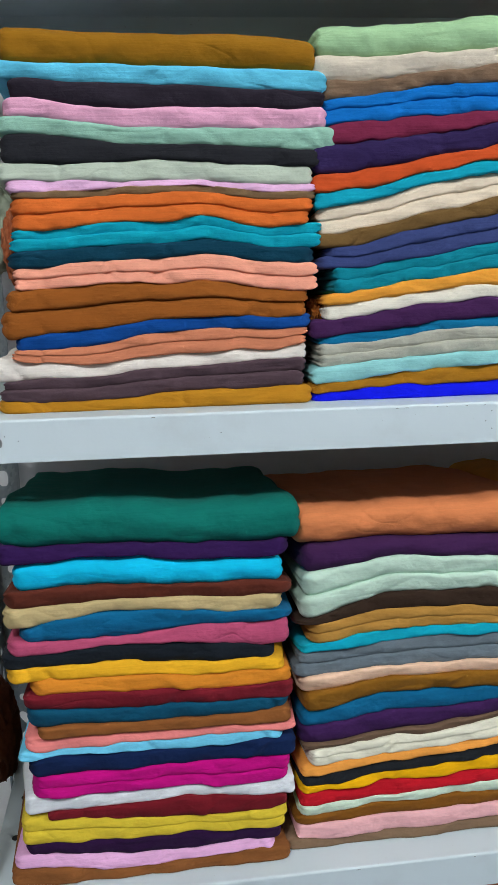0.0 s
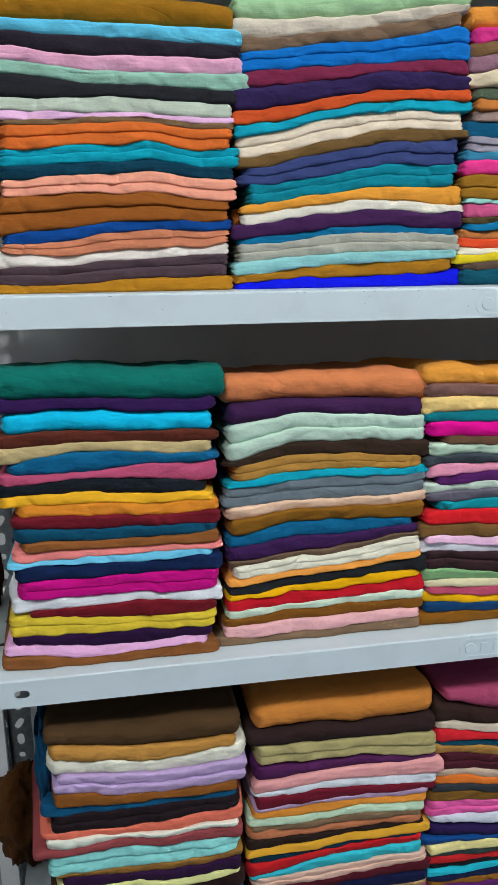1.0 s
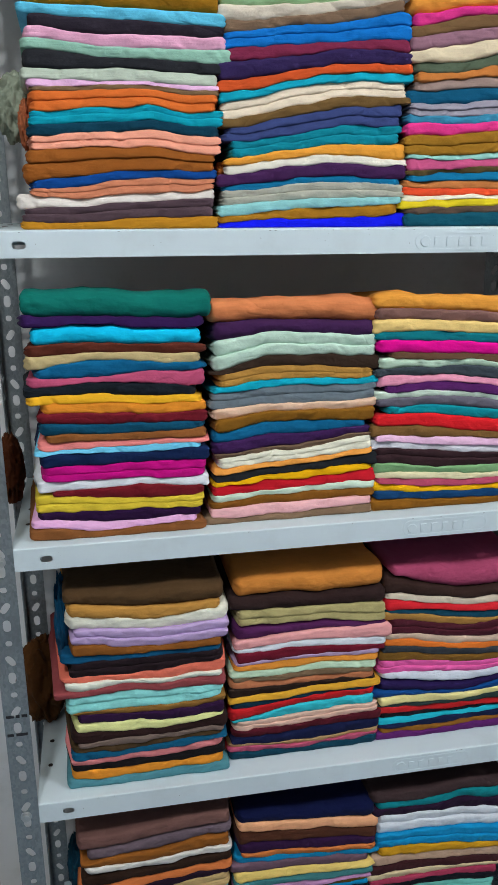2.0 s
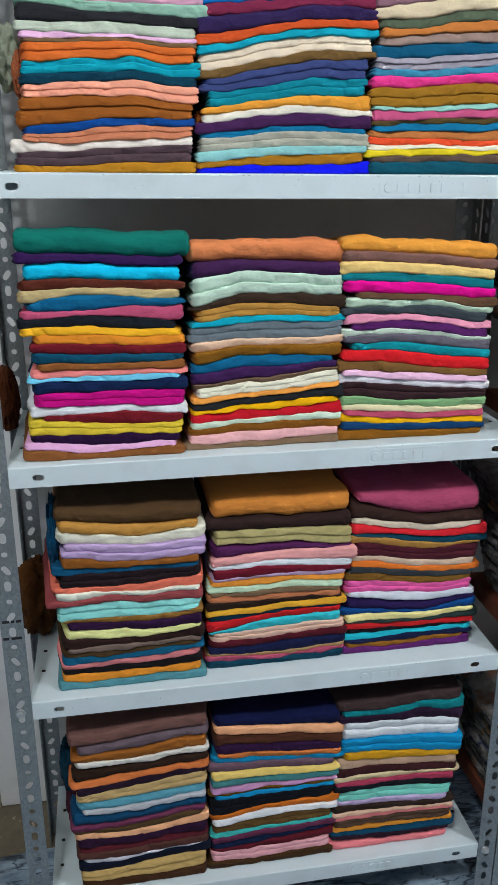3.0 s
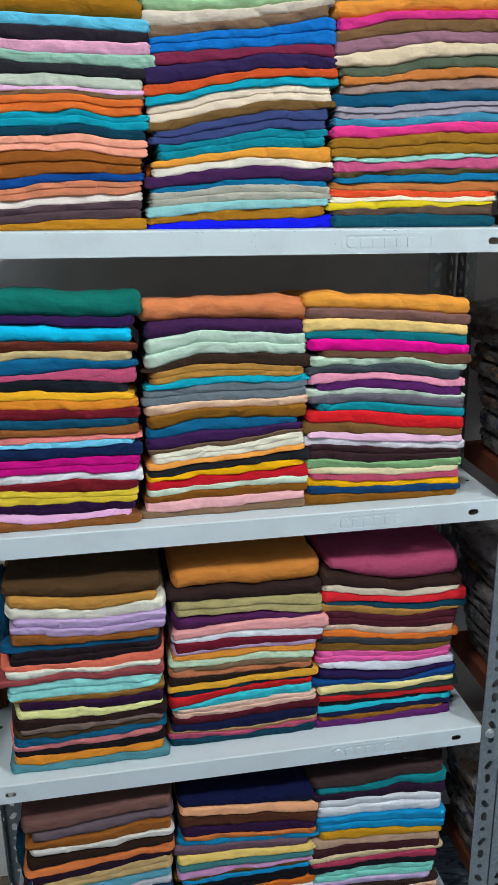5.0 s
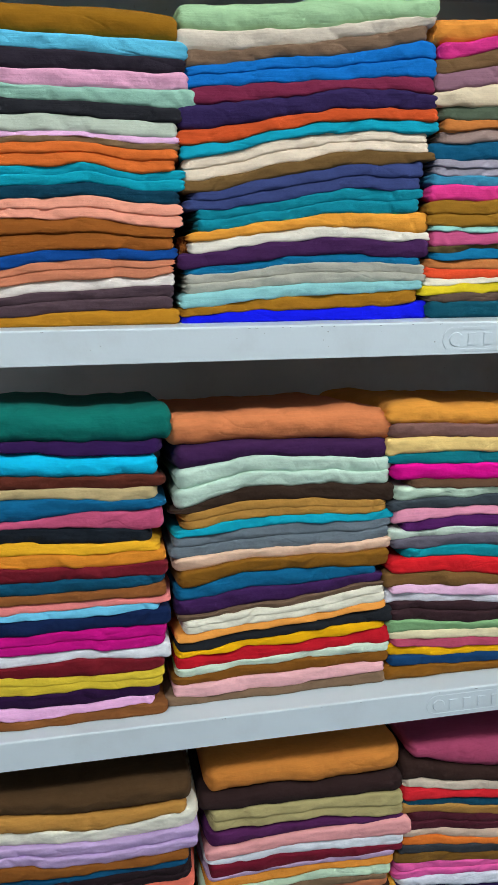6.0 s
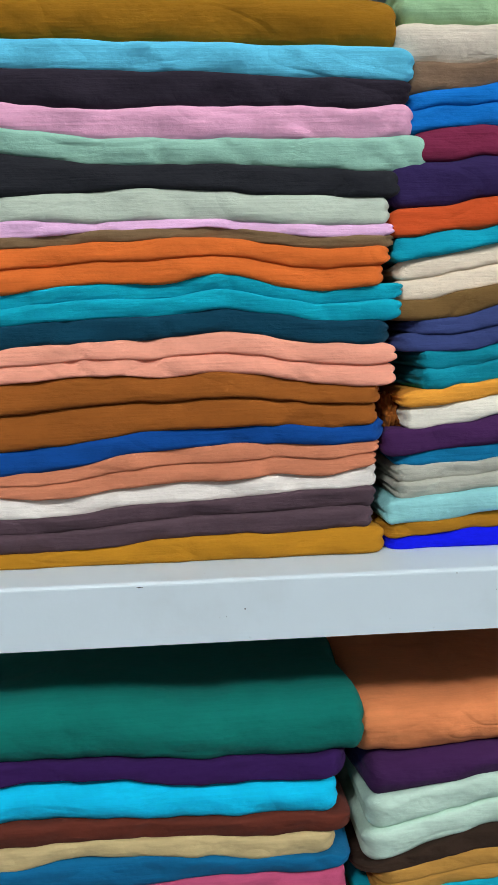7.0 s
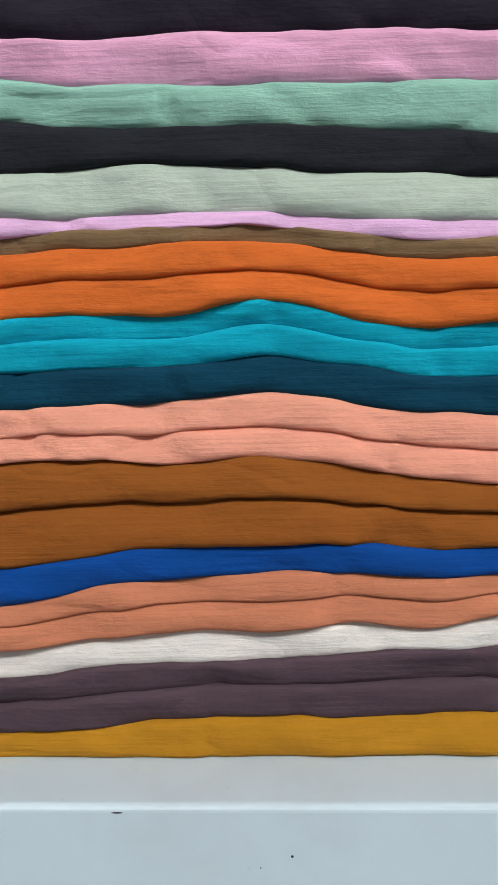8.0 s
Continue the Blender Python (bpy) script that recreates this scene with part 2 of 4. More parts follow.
def shelf_unit(z, slope, wide=WIDE, paint=SHELF_PAINT, label="", x=0.0, y=0.0, deep=0.342):
    """A pressed steel shelf: thin pan with a rounded front bend, lips all round and slots in the front lip."""
    shelf = new("rack_shelf")
    shelf.matrix_world = pose(x, y, z, 0, math.degrees(-math.atan(slope)), 0)
    r = 0.0025
    bm = bmesh.new()
    path = [(deep - 0.002, -0.0), (0.02, 0.0), (r, 0.0)]
    path += [(r - r * math.sin(a), -r + r * math.cos(a)) for a in (0.4, 0.8, 1.2, math.pi / 2)]
    inner = [(deep - 0.002, -0.0015), (0.02, -0.0015), (r, -0.0015)] + [(r - (r - 0.0015) * math.sin(a), -r + (r - 0.0015) * math.cos(a)) for a in (0.4, 0.8, 1.2, math.pi / 2)]
    loop = path + inner[::-1]
    n = 24
    rings = []
    for i in range(n + 1):
        u = wide * i / n
        sag = 0.0
        rings.append([bm.verts.new((u, py, pz + (sag if py > 0.01 else 0))) for py, pz in loop])
    for i in range(n):
        for k in range(len(loop)):
            q = (k + 1) % len(loop)
            bm.faces.new((rings[i][k], rings[i + 1][k], rings[i + 1][q], rings[i][q]))
    bm.faces.new(rings[0])
    bm.faces.new(rings[-1])
    part("pan", bm, paint, shelf, smooth=False)
    slots = [(0.05, LIP - 0.0185 - r / 2, 0.0095, 0.0055, 0.0), (wide - 0.05, LIP - 0.0185 - r / 2, 0.0095, 0.0055, 0.0)]
    part("front_lip", turned(punched_plate(wide, LIP - r, slots, 0.0015), pose(0, 0, -LIP)), paint, shelf)
    part("back_lip", box(0, wide, deep - 0.0015, deep, -LIP, -0.0002), paint, shelf)
    for u in (0.0, wide - 0.0015):
        part("side_lip", box(u, u + 0.0015, 0.005, deep - 0.003, -LIP, -0.0025), paint, shelf)
    for u, w in ((0.018, 0.10), (0.018, 0.17), (wide - 0.018, 0.10), (wide - 0.018, 0.17), (0.018, 0.26), (wide - 0.018, 0.26)):
        hole = new("bolt_hole_shade", HOLE)
        hole.location, hole.parent = (u, w, 0.0), shelf
    tagged(shelf, label, "shelf", "rack shelves")
    return shelf


def emblem(shelf):
    """The pressed maker's mark: a raised rounded frame with plain raised bars."""
    x0, x1, z0, z1 = 0.622, 0.770, -0.034, -0.006
    bm = bmesh.new()
    outer, inner = [], []
    rad = (z1 - z0) / 2
    for k in range(28):
        a = 2 * math.pi * k / 28
        cx = x1 - rad if math.cos(a) >= 0 else x0 + rad
        outer.append((cx + rad * math.cos(a), (z0 + z1) / 2 + rad * math.sin(a)))
        inner.append((cx + (rad - 0.003) * math.cos(a), (z0 + z1) / 2 + (rad - 0.003) * math.sin(a)))
    vo = [bm.verts.new((x, -0.0006, z)) for x, z in outer]
    vi = [bm.verts.new((x, -0.0006, z)) for x, z in inner]
    wo = [bm.verts.new((x, 0.0004, z)) for x, z in outer]
    wi = [bm.verts.new((x, 0.0004, z)) for x, z in inner]
    for k in range(28):
        q = (k + 1) % 28
        bm.faces.new((vo[k], vo[q], vi[q], vi[k]))
        bm.faces.new((vo[k], wo[k], wo[q], vo[q]))
        bm.faces.new((vi[k], vi[q], wi[q], wi[k]))
    ring = part("emblem", bm, SHELF_PAINT, shelf, "pressed oval maker's frame")
    for u, w in ((0.652, 0.010), (0.671, 0.010), (0.690, 0.010), (0.709, 0.008), (0.727, 0.010)):
        part("emblem_bar", box(u, u + w, -0.0012, 0.0004, -0.027, -0.013, 0.0005), SHELF_PAINT, ring)
    bm = bmesh.new()
    bmesh.ops.create_cone(bm, cap_ends=True, segments=20, radius1=0.0085, radius2=0.0075, depth=0.0024, matrix=pose(0.638, 0, -0.02, 90))
    part("emblem_disc", bm, SHELF_PAINT, ring)


def chips(shelf, count, seed):
    """Small chips in the paint along the front bend, down to dark primer."""
    pick = random.Random(seed)
    bm = bmesh.new()
    bmesh.ops.create_cone(bm, cap_ends=True, segments=9, radius1=0.5, radius2=0.42, depth=1.0)
    data = bpy.data.meshes.new("paint_chip")
    bm.to_mesh(data)
    bm.free()
    data.materials.append(INK)
    for _ in range(count):
        ob = new("paint_chip", data)
        low = pick.random() < 0.35
        x = 0.05 + 0.8 * pick.random()
        size = 0.0005 + 0.0008 * pick.random() ** 2
        ob.matrix_basis = Matrix.LocRotScale((x, 0.0, -0.008 - 0.024 * pick.random() if low else -0.0026), Euler((math.pi / 2, 0, 0)), (size if low else size * (1.5 + 5 * pick.random()), size if low else 0.0005, 0.0004))
        ob.parent = shelf


# the top shelf's added depth, up to the wall, blocks light from above
for k, (z, slope) in enumerate(SHELVES):
    made = shelf_unit(z, slope, label="white powder-coated steel rack shelf with folded scarves on it" if k else "white steel rack shelf above the scarf stacks", deep=0.342 if k else 0.474)
    if k:
        emblem(made)
        chips(made, 34 if k == 1 else 10, k)


def slot_pattern(height, centre, start=0.03):
    holes, k, z = [], 0, start
    while z < height - 0.02:
        kind = k % 6
        if kind in (0, 3):
            holes.append((centre, z, 0.0052, 0.0052, 0.0))
        elif kind in (1, 4):
            holes.append((centre, z, 0.0062, 0.0105, 0.0))
        else:
            holes.append((centre, z, 0.0056, 0.0105, -0.6 if kind == 2 else 0.6))
        k += 1
        z += 0.0305
    return holes


def angle_post(x, y, flip_x, flip_y, height=2.15, label=""):
    """Slotted angle: a front flange along x and a side flange along y, both punched."""
    post = new("rack_post")
    post.matrix_world = pose(x, y, 0)
    w, t = 0.040, 0.002
    a = punched_plate(w, height, slot_pattern(height, w / 2), t)
    b = turned(punched_plate(w - t, height, slot_pattern(height, w / 2, 0.045), t), pose(0, 0, 0, 0, 0, 90))
    # b now runs along +y with its thickness towards -x
    turned(b, Matrix.Translation((t, t, 0)))
    sx, sy = (-1 if flip_x else 1), (-1 if flip_y else 1)
    for name, bm in (("front_flange", a), ("side_flange", b)):
        turned(bm, Matrix.Diagonal((sx, sy, 1, 1)))
        part(name, bm, STEEL, post)
    tagged(post, label or "galvanised slotted steel angle post of the rack", "rack post", "rack posts")
    return post


def bolt(x, y, z, parent=None):
    """Hexagon head on a washer, pointing to the front."""
    ob = new("bolt")
    ob.matrix_world = pose(x, y, z)
    bm = bmesh.new()
    bmesh.ops.create_cone(bm, cap_ends=True, segments=20, radius1=0.0092, radius2=0.0092, depth=0.0014, matrix=pose(0, -0.0007, 0, 90))
    part("washer", bm, ZINC, ob)
    bm = bmesh.new()
    bmesh.ops.create_cone(bm, cap_ends=True, segments=18, radius1=0.0062, radius2=0.0068, depth=0.006, matrix=pose(0, -0.0044, 0, 90))
    bmesh.ops.bevel(bm, geom=[e for e in bm.edges if abs(e.verts[0].co.y - e.verts[1].co.y) < 1e-5], offset=0.0008, segments=2, affect="EDGES")
    part("head", bm, ZINC, ob)
    tagged(ob, "shiny zinc bolt and washer in the rack post", "bolt", "rack bolts")
    return ob


angle_post(-0.038, -0.001, False, False)
angle_post(0.961, -0.001, True, False)
angle_post(-0.028, DEPTH, False, True)
angle_post(0.951, DEPTH, True, True)
for z, slope in SHELVES:
    for x in (-0.019, 0.937):
        bolt(x, -0.001, z + slope * x - 0.0185)


# ---- folded scarves ----
def linear(code):
    out = []
    for shift in (16, 8, 0):
        c = ((code >> shift) & 255) / 255
        out.append(c / 12.92 if c <= 0.04045 else ((c + 0.055) / 1.055) ** 2.4)
    return out


CLOTH_GAIN = 1.15


def dye(code):
    raw = linear(code)
    gain = min(CLOTH_GAIN, 0.84 / max(raw))
    return tuple(max(0.006, gain * c) for c in raw) + (1.0,)


def smooth_through(xs, values, at):
    """A soft curve through the values at xs, level beyond the ends."""
    xs, values = np.asarray(xs), np.asarray(values, float)
    slope = np.gradient(values, xs)
    slope[0] *= 0.5
    slope[-1] *= 0.5
    at_c = np.clip(at, xs[0], xs[-1])
    i = np.clip(np.searchsorted(xs, at_c) - 1, 0, len(xs) - 2)
    h = xs[i + 1] - xs[i]
    s = (at_c - xs[i]) / h
    out = (values[i] * (1 + 2 * s) * (1 - s) ** 2 + h * slope[i] * s * (1 - s) ** 2 + values[i + 1] * s ** 2 * (3 - 2 * s) + h * slope[i + 1] * s ** 2 * (s - 1))
    beyond = at - at_c
    return out + np.where(beyond < 0, slope[0] * 0.5, slope[-1] * 0.5) * beyond


def ripple(at, seed, wave, size):
    """Gentle irregular waves along x."""
    rng = np.random.RandomState(seed)
    out = np.zeros_like(at)
    for k in range(5):
        out += np.sin(at * 2 * math.pi / (wave * (0.55 + 0.9 * rng.rand())) + 6.283 * rng.rand()) * (0.35 + rng.rand())
    return out * size / 2.4


def lobe_mesh(name, x0, x1, low, high, front, back, seed, soft, n=96):
    """One fold of cloth: a soft roll at the front and back, flat between, tucked in at both ends."""
    nf = 15
    u = np.linspace(0, 1, n)
    u = u - 0.055 * np.sin(2 * math.pi * u) / 1.0
    x = x0 + (x1 - x0) * u
    zl, zh = low(x), high(x)
    rng = np.random.RandomState(seed)
    dist = np.minimum(x - x0, x1 - x)
    rc = 0.006 + 0.014 * rng.rand()
    k = np.clip(1 - dist / rc, 0, 1)
    y_front = front + rc * (1 - np.sqrt(np.clip(1 - k ** 3.0, 0, 1))) * 0.85 + ripple(x, seed + 7, 0.10, 0.0013)
    y_back = back - rc * (1 - np.sqrt(np.clip(1 - k ** 3.0, 0, 1))) * 0.85
    shrink = 1 - 0.6 * np.clip(1 - dist / (0.006 + 0.005 * rng.rand()), 0, 1) ** 2.2
    h = np.maximum(zh - zl, 0.003)
    mid = (zh + zl) / 2
    half = h / 2 * shrink
    lean = 0.0022 * (rng.rand() - 0.5) * 2
    a = np.linspace(-math.pi / 2, math.pi / 2, nf)
    ca, sa = np.cos(a), np.sin(a)
    ex = 2.0 / soft
    fy = np.abs(ca) ** ex
    fz = np.sign(sa) * np.abs(sa) ** ex
    thick = soft < 2.5
    ry = np.minimum((0.8 if thick else 0.72) * half, 0.026)
    lay_back = np.minimum(1.7 * half, 0.05) if thick else ry
    cols_y, cols_z = [], []
    for j in range(nf):
        cols_y.append(y_front + (lay_back if sa[j] > 0 else ry) * (1 - fy[j]) + lean * fz[j])
        cols_z.append(mid + half * fz[j])
    depth = (y_back - y_front)
    for s in (0.2, 0.45, 0.7, 0.9):
        cols_y.append(y_front + lay_back + (depth - ry - lay_back) * s)
        cols_z.append(mid + half)
    for j in range(5):
        b = math.pi / 2 - math.pi * j / 4
        cols_y.append(y_back - ry * (1 - math.cos(b)))
        cols_z.append(mid + half * math.sin(b))
    for s in (0.9, 0.7, 0.45, 0.2):
        cols_y.append(y_front + ry + (depth - 2 * ry) * s)
        cols_z.append(mid - half)
    m = len(cols_y)
    verts = np.empty((n, m, 3))
    verts[:, :, 0] = x[:, None]
    verts[:, :, 1] = np.array(cols_y).T
    verts[:, :, 2] = np.array(cols_z).T
    # the pile is pressed lower towards its back, away from the rolled front edges
    s = np.clip((verts[:, :, 1] - front) / (back - front), 0, 1)
    verts[:, :, 2] -= (verts[:, :, 2] - PILE["base"]) * PILE["sink"] * s
    # outer ends spread sideways towards the back, each by its own amount
    if x0 < 0.1:
        spread = max(0.0, rng.rand() - 0.35) * (0.014 if PILE["crepe"] else 0.034)
        verts[:, :, 0] -= spread * np.clip(s * 1.6, 0, 1) * np.clip(1 - (x - x0) / 0.12, 0, 1)[:, None]
    # soft diagonal dents over the rolled front
    ph = rng.rand(4) * 6.283
    dent = np.sin(verts[:, :, 0] * 95 + verts[:, :, 2] * 210 + ph[0]) * np.sin(verts[:, :, 0] * 38 - verts[:, :, 2] * 120 + ph[1])
    dent += 0.6 * np.sin(verts[:, :, 0] * 170 - verts[:, :, 2] * 330 + ph[2]) * np.sin(verts[:, :, 0] * 61 + ph[3])
    face = np.zeros(m)
    face[:nf] = fy
    verts[:, :, 1] += dent * 0.0009 * face[None, :]
    # a few pressed creases that run across the roll, and ends that are never quite square
    for _ in range(7):
        xc, tilt, width = x0 + (x1 - x0) * rng.rand(), (rng.rand() - 0.5) * 3.0, 0.0022 + 0.004 * rng.rand()
        off = (verts[:, :, 0] - xc - tilt * (verts[:, :, 2] - mid[:, None])) / width
        verts[:, :, 1] += (rng.rand() - 0.4) * 0.0032 * np.exp(-off ** 2) * face[None, :]
    tip0 = np.exp(-((x - x0) / 0.012) ** 2)[:, None]
    tip1 = np.exp(-((x1 - x) / 0.012) ** 2)[:, None]
    yy = verts[:, :, 1]
    pa, pb = rng.rand(2) * 6.283
    verts[:, :, 0] += tip0 * (0.0035 * np.sin(yy * 60 + pa)) + tip1 * (0.0035 * np.sin(yy * 55 + pb))
    middle = np.exp(-((verts[:, :, 2] - mid[:, None]) / (0.3 * np.maximum(half, 0.001))[:, None]) ** 2)
    verts[:, :, 0] += middle * (tip0 - tip1) * 0.0016
    points = verts.reshape(-1, 3).tolist()
    faces = []
    for i in range(n - 1):
        p, q = i * m, (i + 1) * m
        faces += [(p + j, q + j, q + (j + 1) % m, p + (j + 1) % m) for j in range(m)]
    for i, flip in ((0, False), (n - 1, True)):
        c = verts[i].mean(axis=0)
        c[0] += 0.002 * (-1 if i == 0 else 1)
        points.append(c.tolist())
        e = len(points) - 1
        faces += [(e, i * m + (j + 1) % m, i * m + j) if flip else (e, i * m + j, i * m + (j + 1) % m) for j in range(m)]
    data = bpy.data.meshes.new(name)
    data.from_pydata(points, [], faces)
    data.polygons.foreach_set("use_smooth", [True] * len(data.polygons))
    return data


PILE = {}


def nicks(x, seed, size):
    """Short sharp rises and dips along an edge."""
    rng = np.random.RandomState(seed + 91)
    out = np.zeros_like(x)
    for _ in range(5):
        c = PILE["span"][0] + (PILE["span"][1] - PILE["span"][0]) * rng.rand()
        out += (rng.rand() - 0.5) * 2 * size * np.exp(-((x - c) / (0.004 + 0.010 * rng.rand())) ** 2)
    return out


def end_bend(x, seed):
    """The last centimetres of a scarf curl up or hang down a little."""
    rng = np.random.RandomState(seed + 41)
    a, b = (rng.rand(2) - 0.5) * 0.007
    return a * np.exp(-np.maximum(x - PILE["span"][0], 0) / 0.014) + b * np.exp(-np.maximum(PILE["span"][1] - x, 0) / 0.014)


def stack(z, slope, front, columns):
    cols = np.array(columns)
    PILE.update(cols=cols, base=z, level=z + slope * cols, front=front, seed=int(columns[0] * 1000) + int(z * 7000), count=0, crepe=z > 1.4, sink=0.105 if z > 1.0 else 0.02, span=(cols[0] - 0.024, cols[-1] + 0.02))


def fold(colour, code, folds, heights, left, right):
    """Lays the next scarf on the pile: its thickness in mm at the pile's columns, its ends in mm."""
    cols, below = PILE["cols"], PILE["level"]
    above = below + np.array(heights) / 1000
    PILE["level"] = above
    PILE["count"] += 1
    seed = PILE["seed"] + PILE["count"] * 13
    rng = np.random.RandomState(seed)
    calm = 0.5 if len(cols) > 4 else 1.0
    wob = lambda s: (lambda x: calm * (ripple(x, s, 0.075, 0.0008) + ripple(x, s + 3, 0.028, 0.0004) + nicks(x, s, 0.0013)) + end_bend(x, s))
    first = PILE["count"] == 1
    w_low, w_high = wob(seed - 13), wob(seed)
    low = lambda x: smooth_through(cols, below, x) + (0 if first else 1) * w_low(x)
    loose = 0.0018 if max(heights) > 26 and folds == 1 else 0.0
    high = lambda x: smooth_through(cols, above, x) + w_high(x) + 0.0012 + loose * ripple(x, seed + 2, 0.13, 1.0)
    x0, x1 = left / 1000, right / 1000
    front = PILE["front"] + (rng.rand() - 0.5) * 0.004
    back = 0.325 + (rng.rand() - 0.5) * 0.02
    thick = max(heights)
    material = CREPE if PILE["crepe"] else PLAIN
    dyed = dye(code)
    article = "thick " if thick > 26 and folds == 1 else ""
    where = "within a stack" if not first else "under a stack on the shelf"
    label = f"{article}{colour} scarf neatly folded {where}"
    if folds == 1:
        ob = new("folded_scarf", lobe_mesh("folded_scarf", x0, x1, low, high, front, back, seed, 3.2 if thick < 27 else 2.2, 140 if PILE["crepe"] else 96))
        ob.data.materials.append(material)
        ob.color = dyed
    else:
        ob = new("folded_scarf")
        share = 0.46 + 0.08 * rng.rand()
        w_mid = wob(seed + 5)
        middle = lambda x: low(x) * (1 - share) + high(x) * share + 0.7 * w_mid(x)
        over = lambda x: middle(x) + 0.0012
        for name, a, b, dx0, dx1, dy in (("lower_fold", low, over, 0.004 * rng.rand(), -0.006 * rng.rand(), 0.0012 * (rng.rand() - 0.5)), ("upper_fold", middle, high, 0.008 * rng.rand(), -0.004 * rng.rand(), 0.0)):
            piece = new(name, lobe_mesh(name, x0 + dx0, x1 + dx1, a, b, front + dy, back, seed + len(name), 3.2, 140 if PILE["crepe"] else 96))
            piece.data.materials.append(material)
            piece.color = dyed
            piece.parent = ob
    tagged(ob, label, "folded scarf", "stacked scarves")
    return ob


stack(1.5695, -0.011, 0.030, (0.096, 0.146, 0.173, 0.206, 0.239, 0.272, 0.299, 0.316))  # shelf 1, column 1
fold("golden brown", 0xa8741f, 1, (7.4, 8.7, 11.3, 13.4, 15.6, 14.7, 15.6, 16.8), 54, 331)
fold("aubergine taupe", 0x503f47, 2, (22.7, 20.8, 22.5, 21.4, 21.4, 23.8, 24.9, 24.9), 56, 332)
fold("off white", 0xd9d2cc, 1, (13.2, 11.6, 12, 13.2, 11.3, 12.4, 8.8, 10), 52, 330)
fold("terracotta", 0xbb7558, 2, (11.2, 16.7, 17.8, 19.4, 20.8, 17.7, 17.7, 16.5), 67, 329)
fold("cobalt blue", 0x0a4288, 1, (13, 14.1, 12.2, 11.4, 10.5, 10.9, 10, 9.5), 68, 335)
fold("chestnut brown", 0x8a4f20, 2, (39, 38.2, 34.9, 30.7, 31.1, 27.2, 25.7, 23.2), 61, 327)
fold("peach", 0xf3a48c, 2, (17.8, 18.6, 18.6, 21.7, 22.8, 22.4, 22.9, 24), 70, 339)
fold("dark teal", 0x0c3a4e, 1, (13.9, 12.6, 13.5, 11.5, 13.2, 13, 12.4, 13), 71, 338)
fold("turquoise", 0x0e9bb2, 2, (16.1, 18.3, 18.9, 18.5, 18.6, 16.1, 17.6, 18.3), 71, 342)
fold("orange", 0xc8642c, 2, (26.4, 21.8, 21.8, 23, 19.1, 22.6, 22.9, 22), 71, 341)
fold("olive brown", 0x7c6348, 1, (4, 5.9, 5.5, 6.3, 5.9, 5.5, 5.3, 5.9), 77, 338)
fold("pale lilac", 0xd8aad0, 1, (11.3, 6.7, 5.2, 4, 4.2, 5.4, 6.7, 6.5), 77, 340)
fold("sage grey", 0xaab5a8, 1, (12.5, 15, 16.4, 17.4, 16, 15.8, 16.4, 16.6), 65, 337)
fold("black", 0x24252a, 1, (24.3, 18.6, 14.3, 11.4, 12.9, 15.1, 14.1, 12.9), 75, 342)
fold("mint green", 0x8ab4a4, 1, (13.1, 12.5, 12.7, 13.3, 13.5, 13.9, 15.1, 15.7), 71, 356)
fold("orchid pink", 0xdca0be, 1, (14.3, 12.5, 14.2, 15.9, 16.3, 16.5, 15.5, 15.1), 73, 351)
fold("charcoal violet", 0x2b2630, 1, (13.8, 18.4, 19.1, 17.8, 16.1, 14.3, 14.7, 14.9), 84, 346)
fold("sky blue", 0x5bb6d6, 1, (11.5, 15.1, 14.5, 13.7, 14.7, 16.2, 16.8, 16.9), 72, 346)
fold("mustard brown", 0x8a5f18, 1, (31.6, 28.3, 29.6, 31.7, 31.7, 30.8, 29.7, 28.5), 78, 339)
stack(1.5695, -0.011, 0.036, (0.358, 0.445, 0.519, 0.580))  # shelf 1, column 2
fold("royal blue", 0x0a18d0, 1, (9.3, 12.8, 13.2, 15.1), 327, 622)
fold("mustard", 0x9b6a1d, 1, (8.3, 14.1, 15.9, 16), 327, 605)
fold("pale aqua", 0x84bcbf, 1, (14.8, 12, 12, 11), 328, 611)
fold("stone grey", 0xa5a59a, 2, (18, 21.9, 22.9, 20.1), 332, 617)
fold("petrol blue", 0x06658f, 1, (9.9, 8, 9, 6.1), 337, 612)
fold("dark purple", 0x40224c, 1, (15, 16.9, 17.9, 17), 332, 620)
fold("ivory", 0xd4d0c4, 1, (11.9, 12.8, 12, 12.9), 338, 623)
fold("amber", 0xd99338, 1, (9, 11, 13.9, 17.9), 343, 620)
fold("teal", 0x087f92, 2, (22.8, 19.9, 25.9, 25.9), 346, 609)
fold("slate blue", 0x35406f, 2, (17.9, 25.9, 23.9, 26.9), 335, 612)
fold("olive brown", 0x69502f, 1, (12.8, 11.7, 13.9, 14), 331, 619)
fold("cream", 0xd8c8b4, 2, (23.7, 24.9, 20.9, 19.9), 336, 619)
fold("turquoise", 0x1090a8, 1, (11, 10, 11.9, 12), 338, 628)
fold("rust", 0xb84a24, 1, (15.8, 12.9, 11.9, 11), 333, 625)
fold("indigo", 0x30244e, 1, (24, 18.9, 18.9, 18), 337, 620)
fold("burgundy", 0x6e2540, 1, (19.1, 15, 10, 15), 345, 617)
fold("bright blue", 0x0866b4, 2, (18.6, 23.8, 24.9, 31), 336, 624)
fold("taupe brown", 0x77604e, 1, (13.9, 10.9, 14.8, 14.9), 338, 610)
fold("beige", 0xc8bdae, 1, (19.1, 15.7, 12.6, 11.9), 337, 619)
fold("pistachio green", 0x98bc92, 1, (28.4, 29.7, 29.3, 21.6), 335, 621)
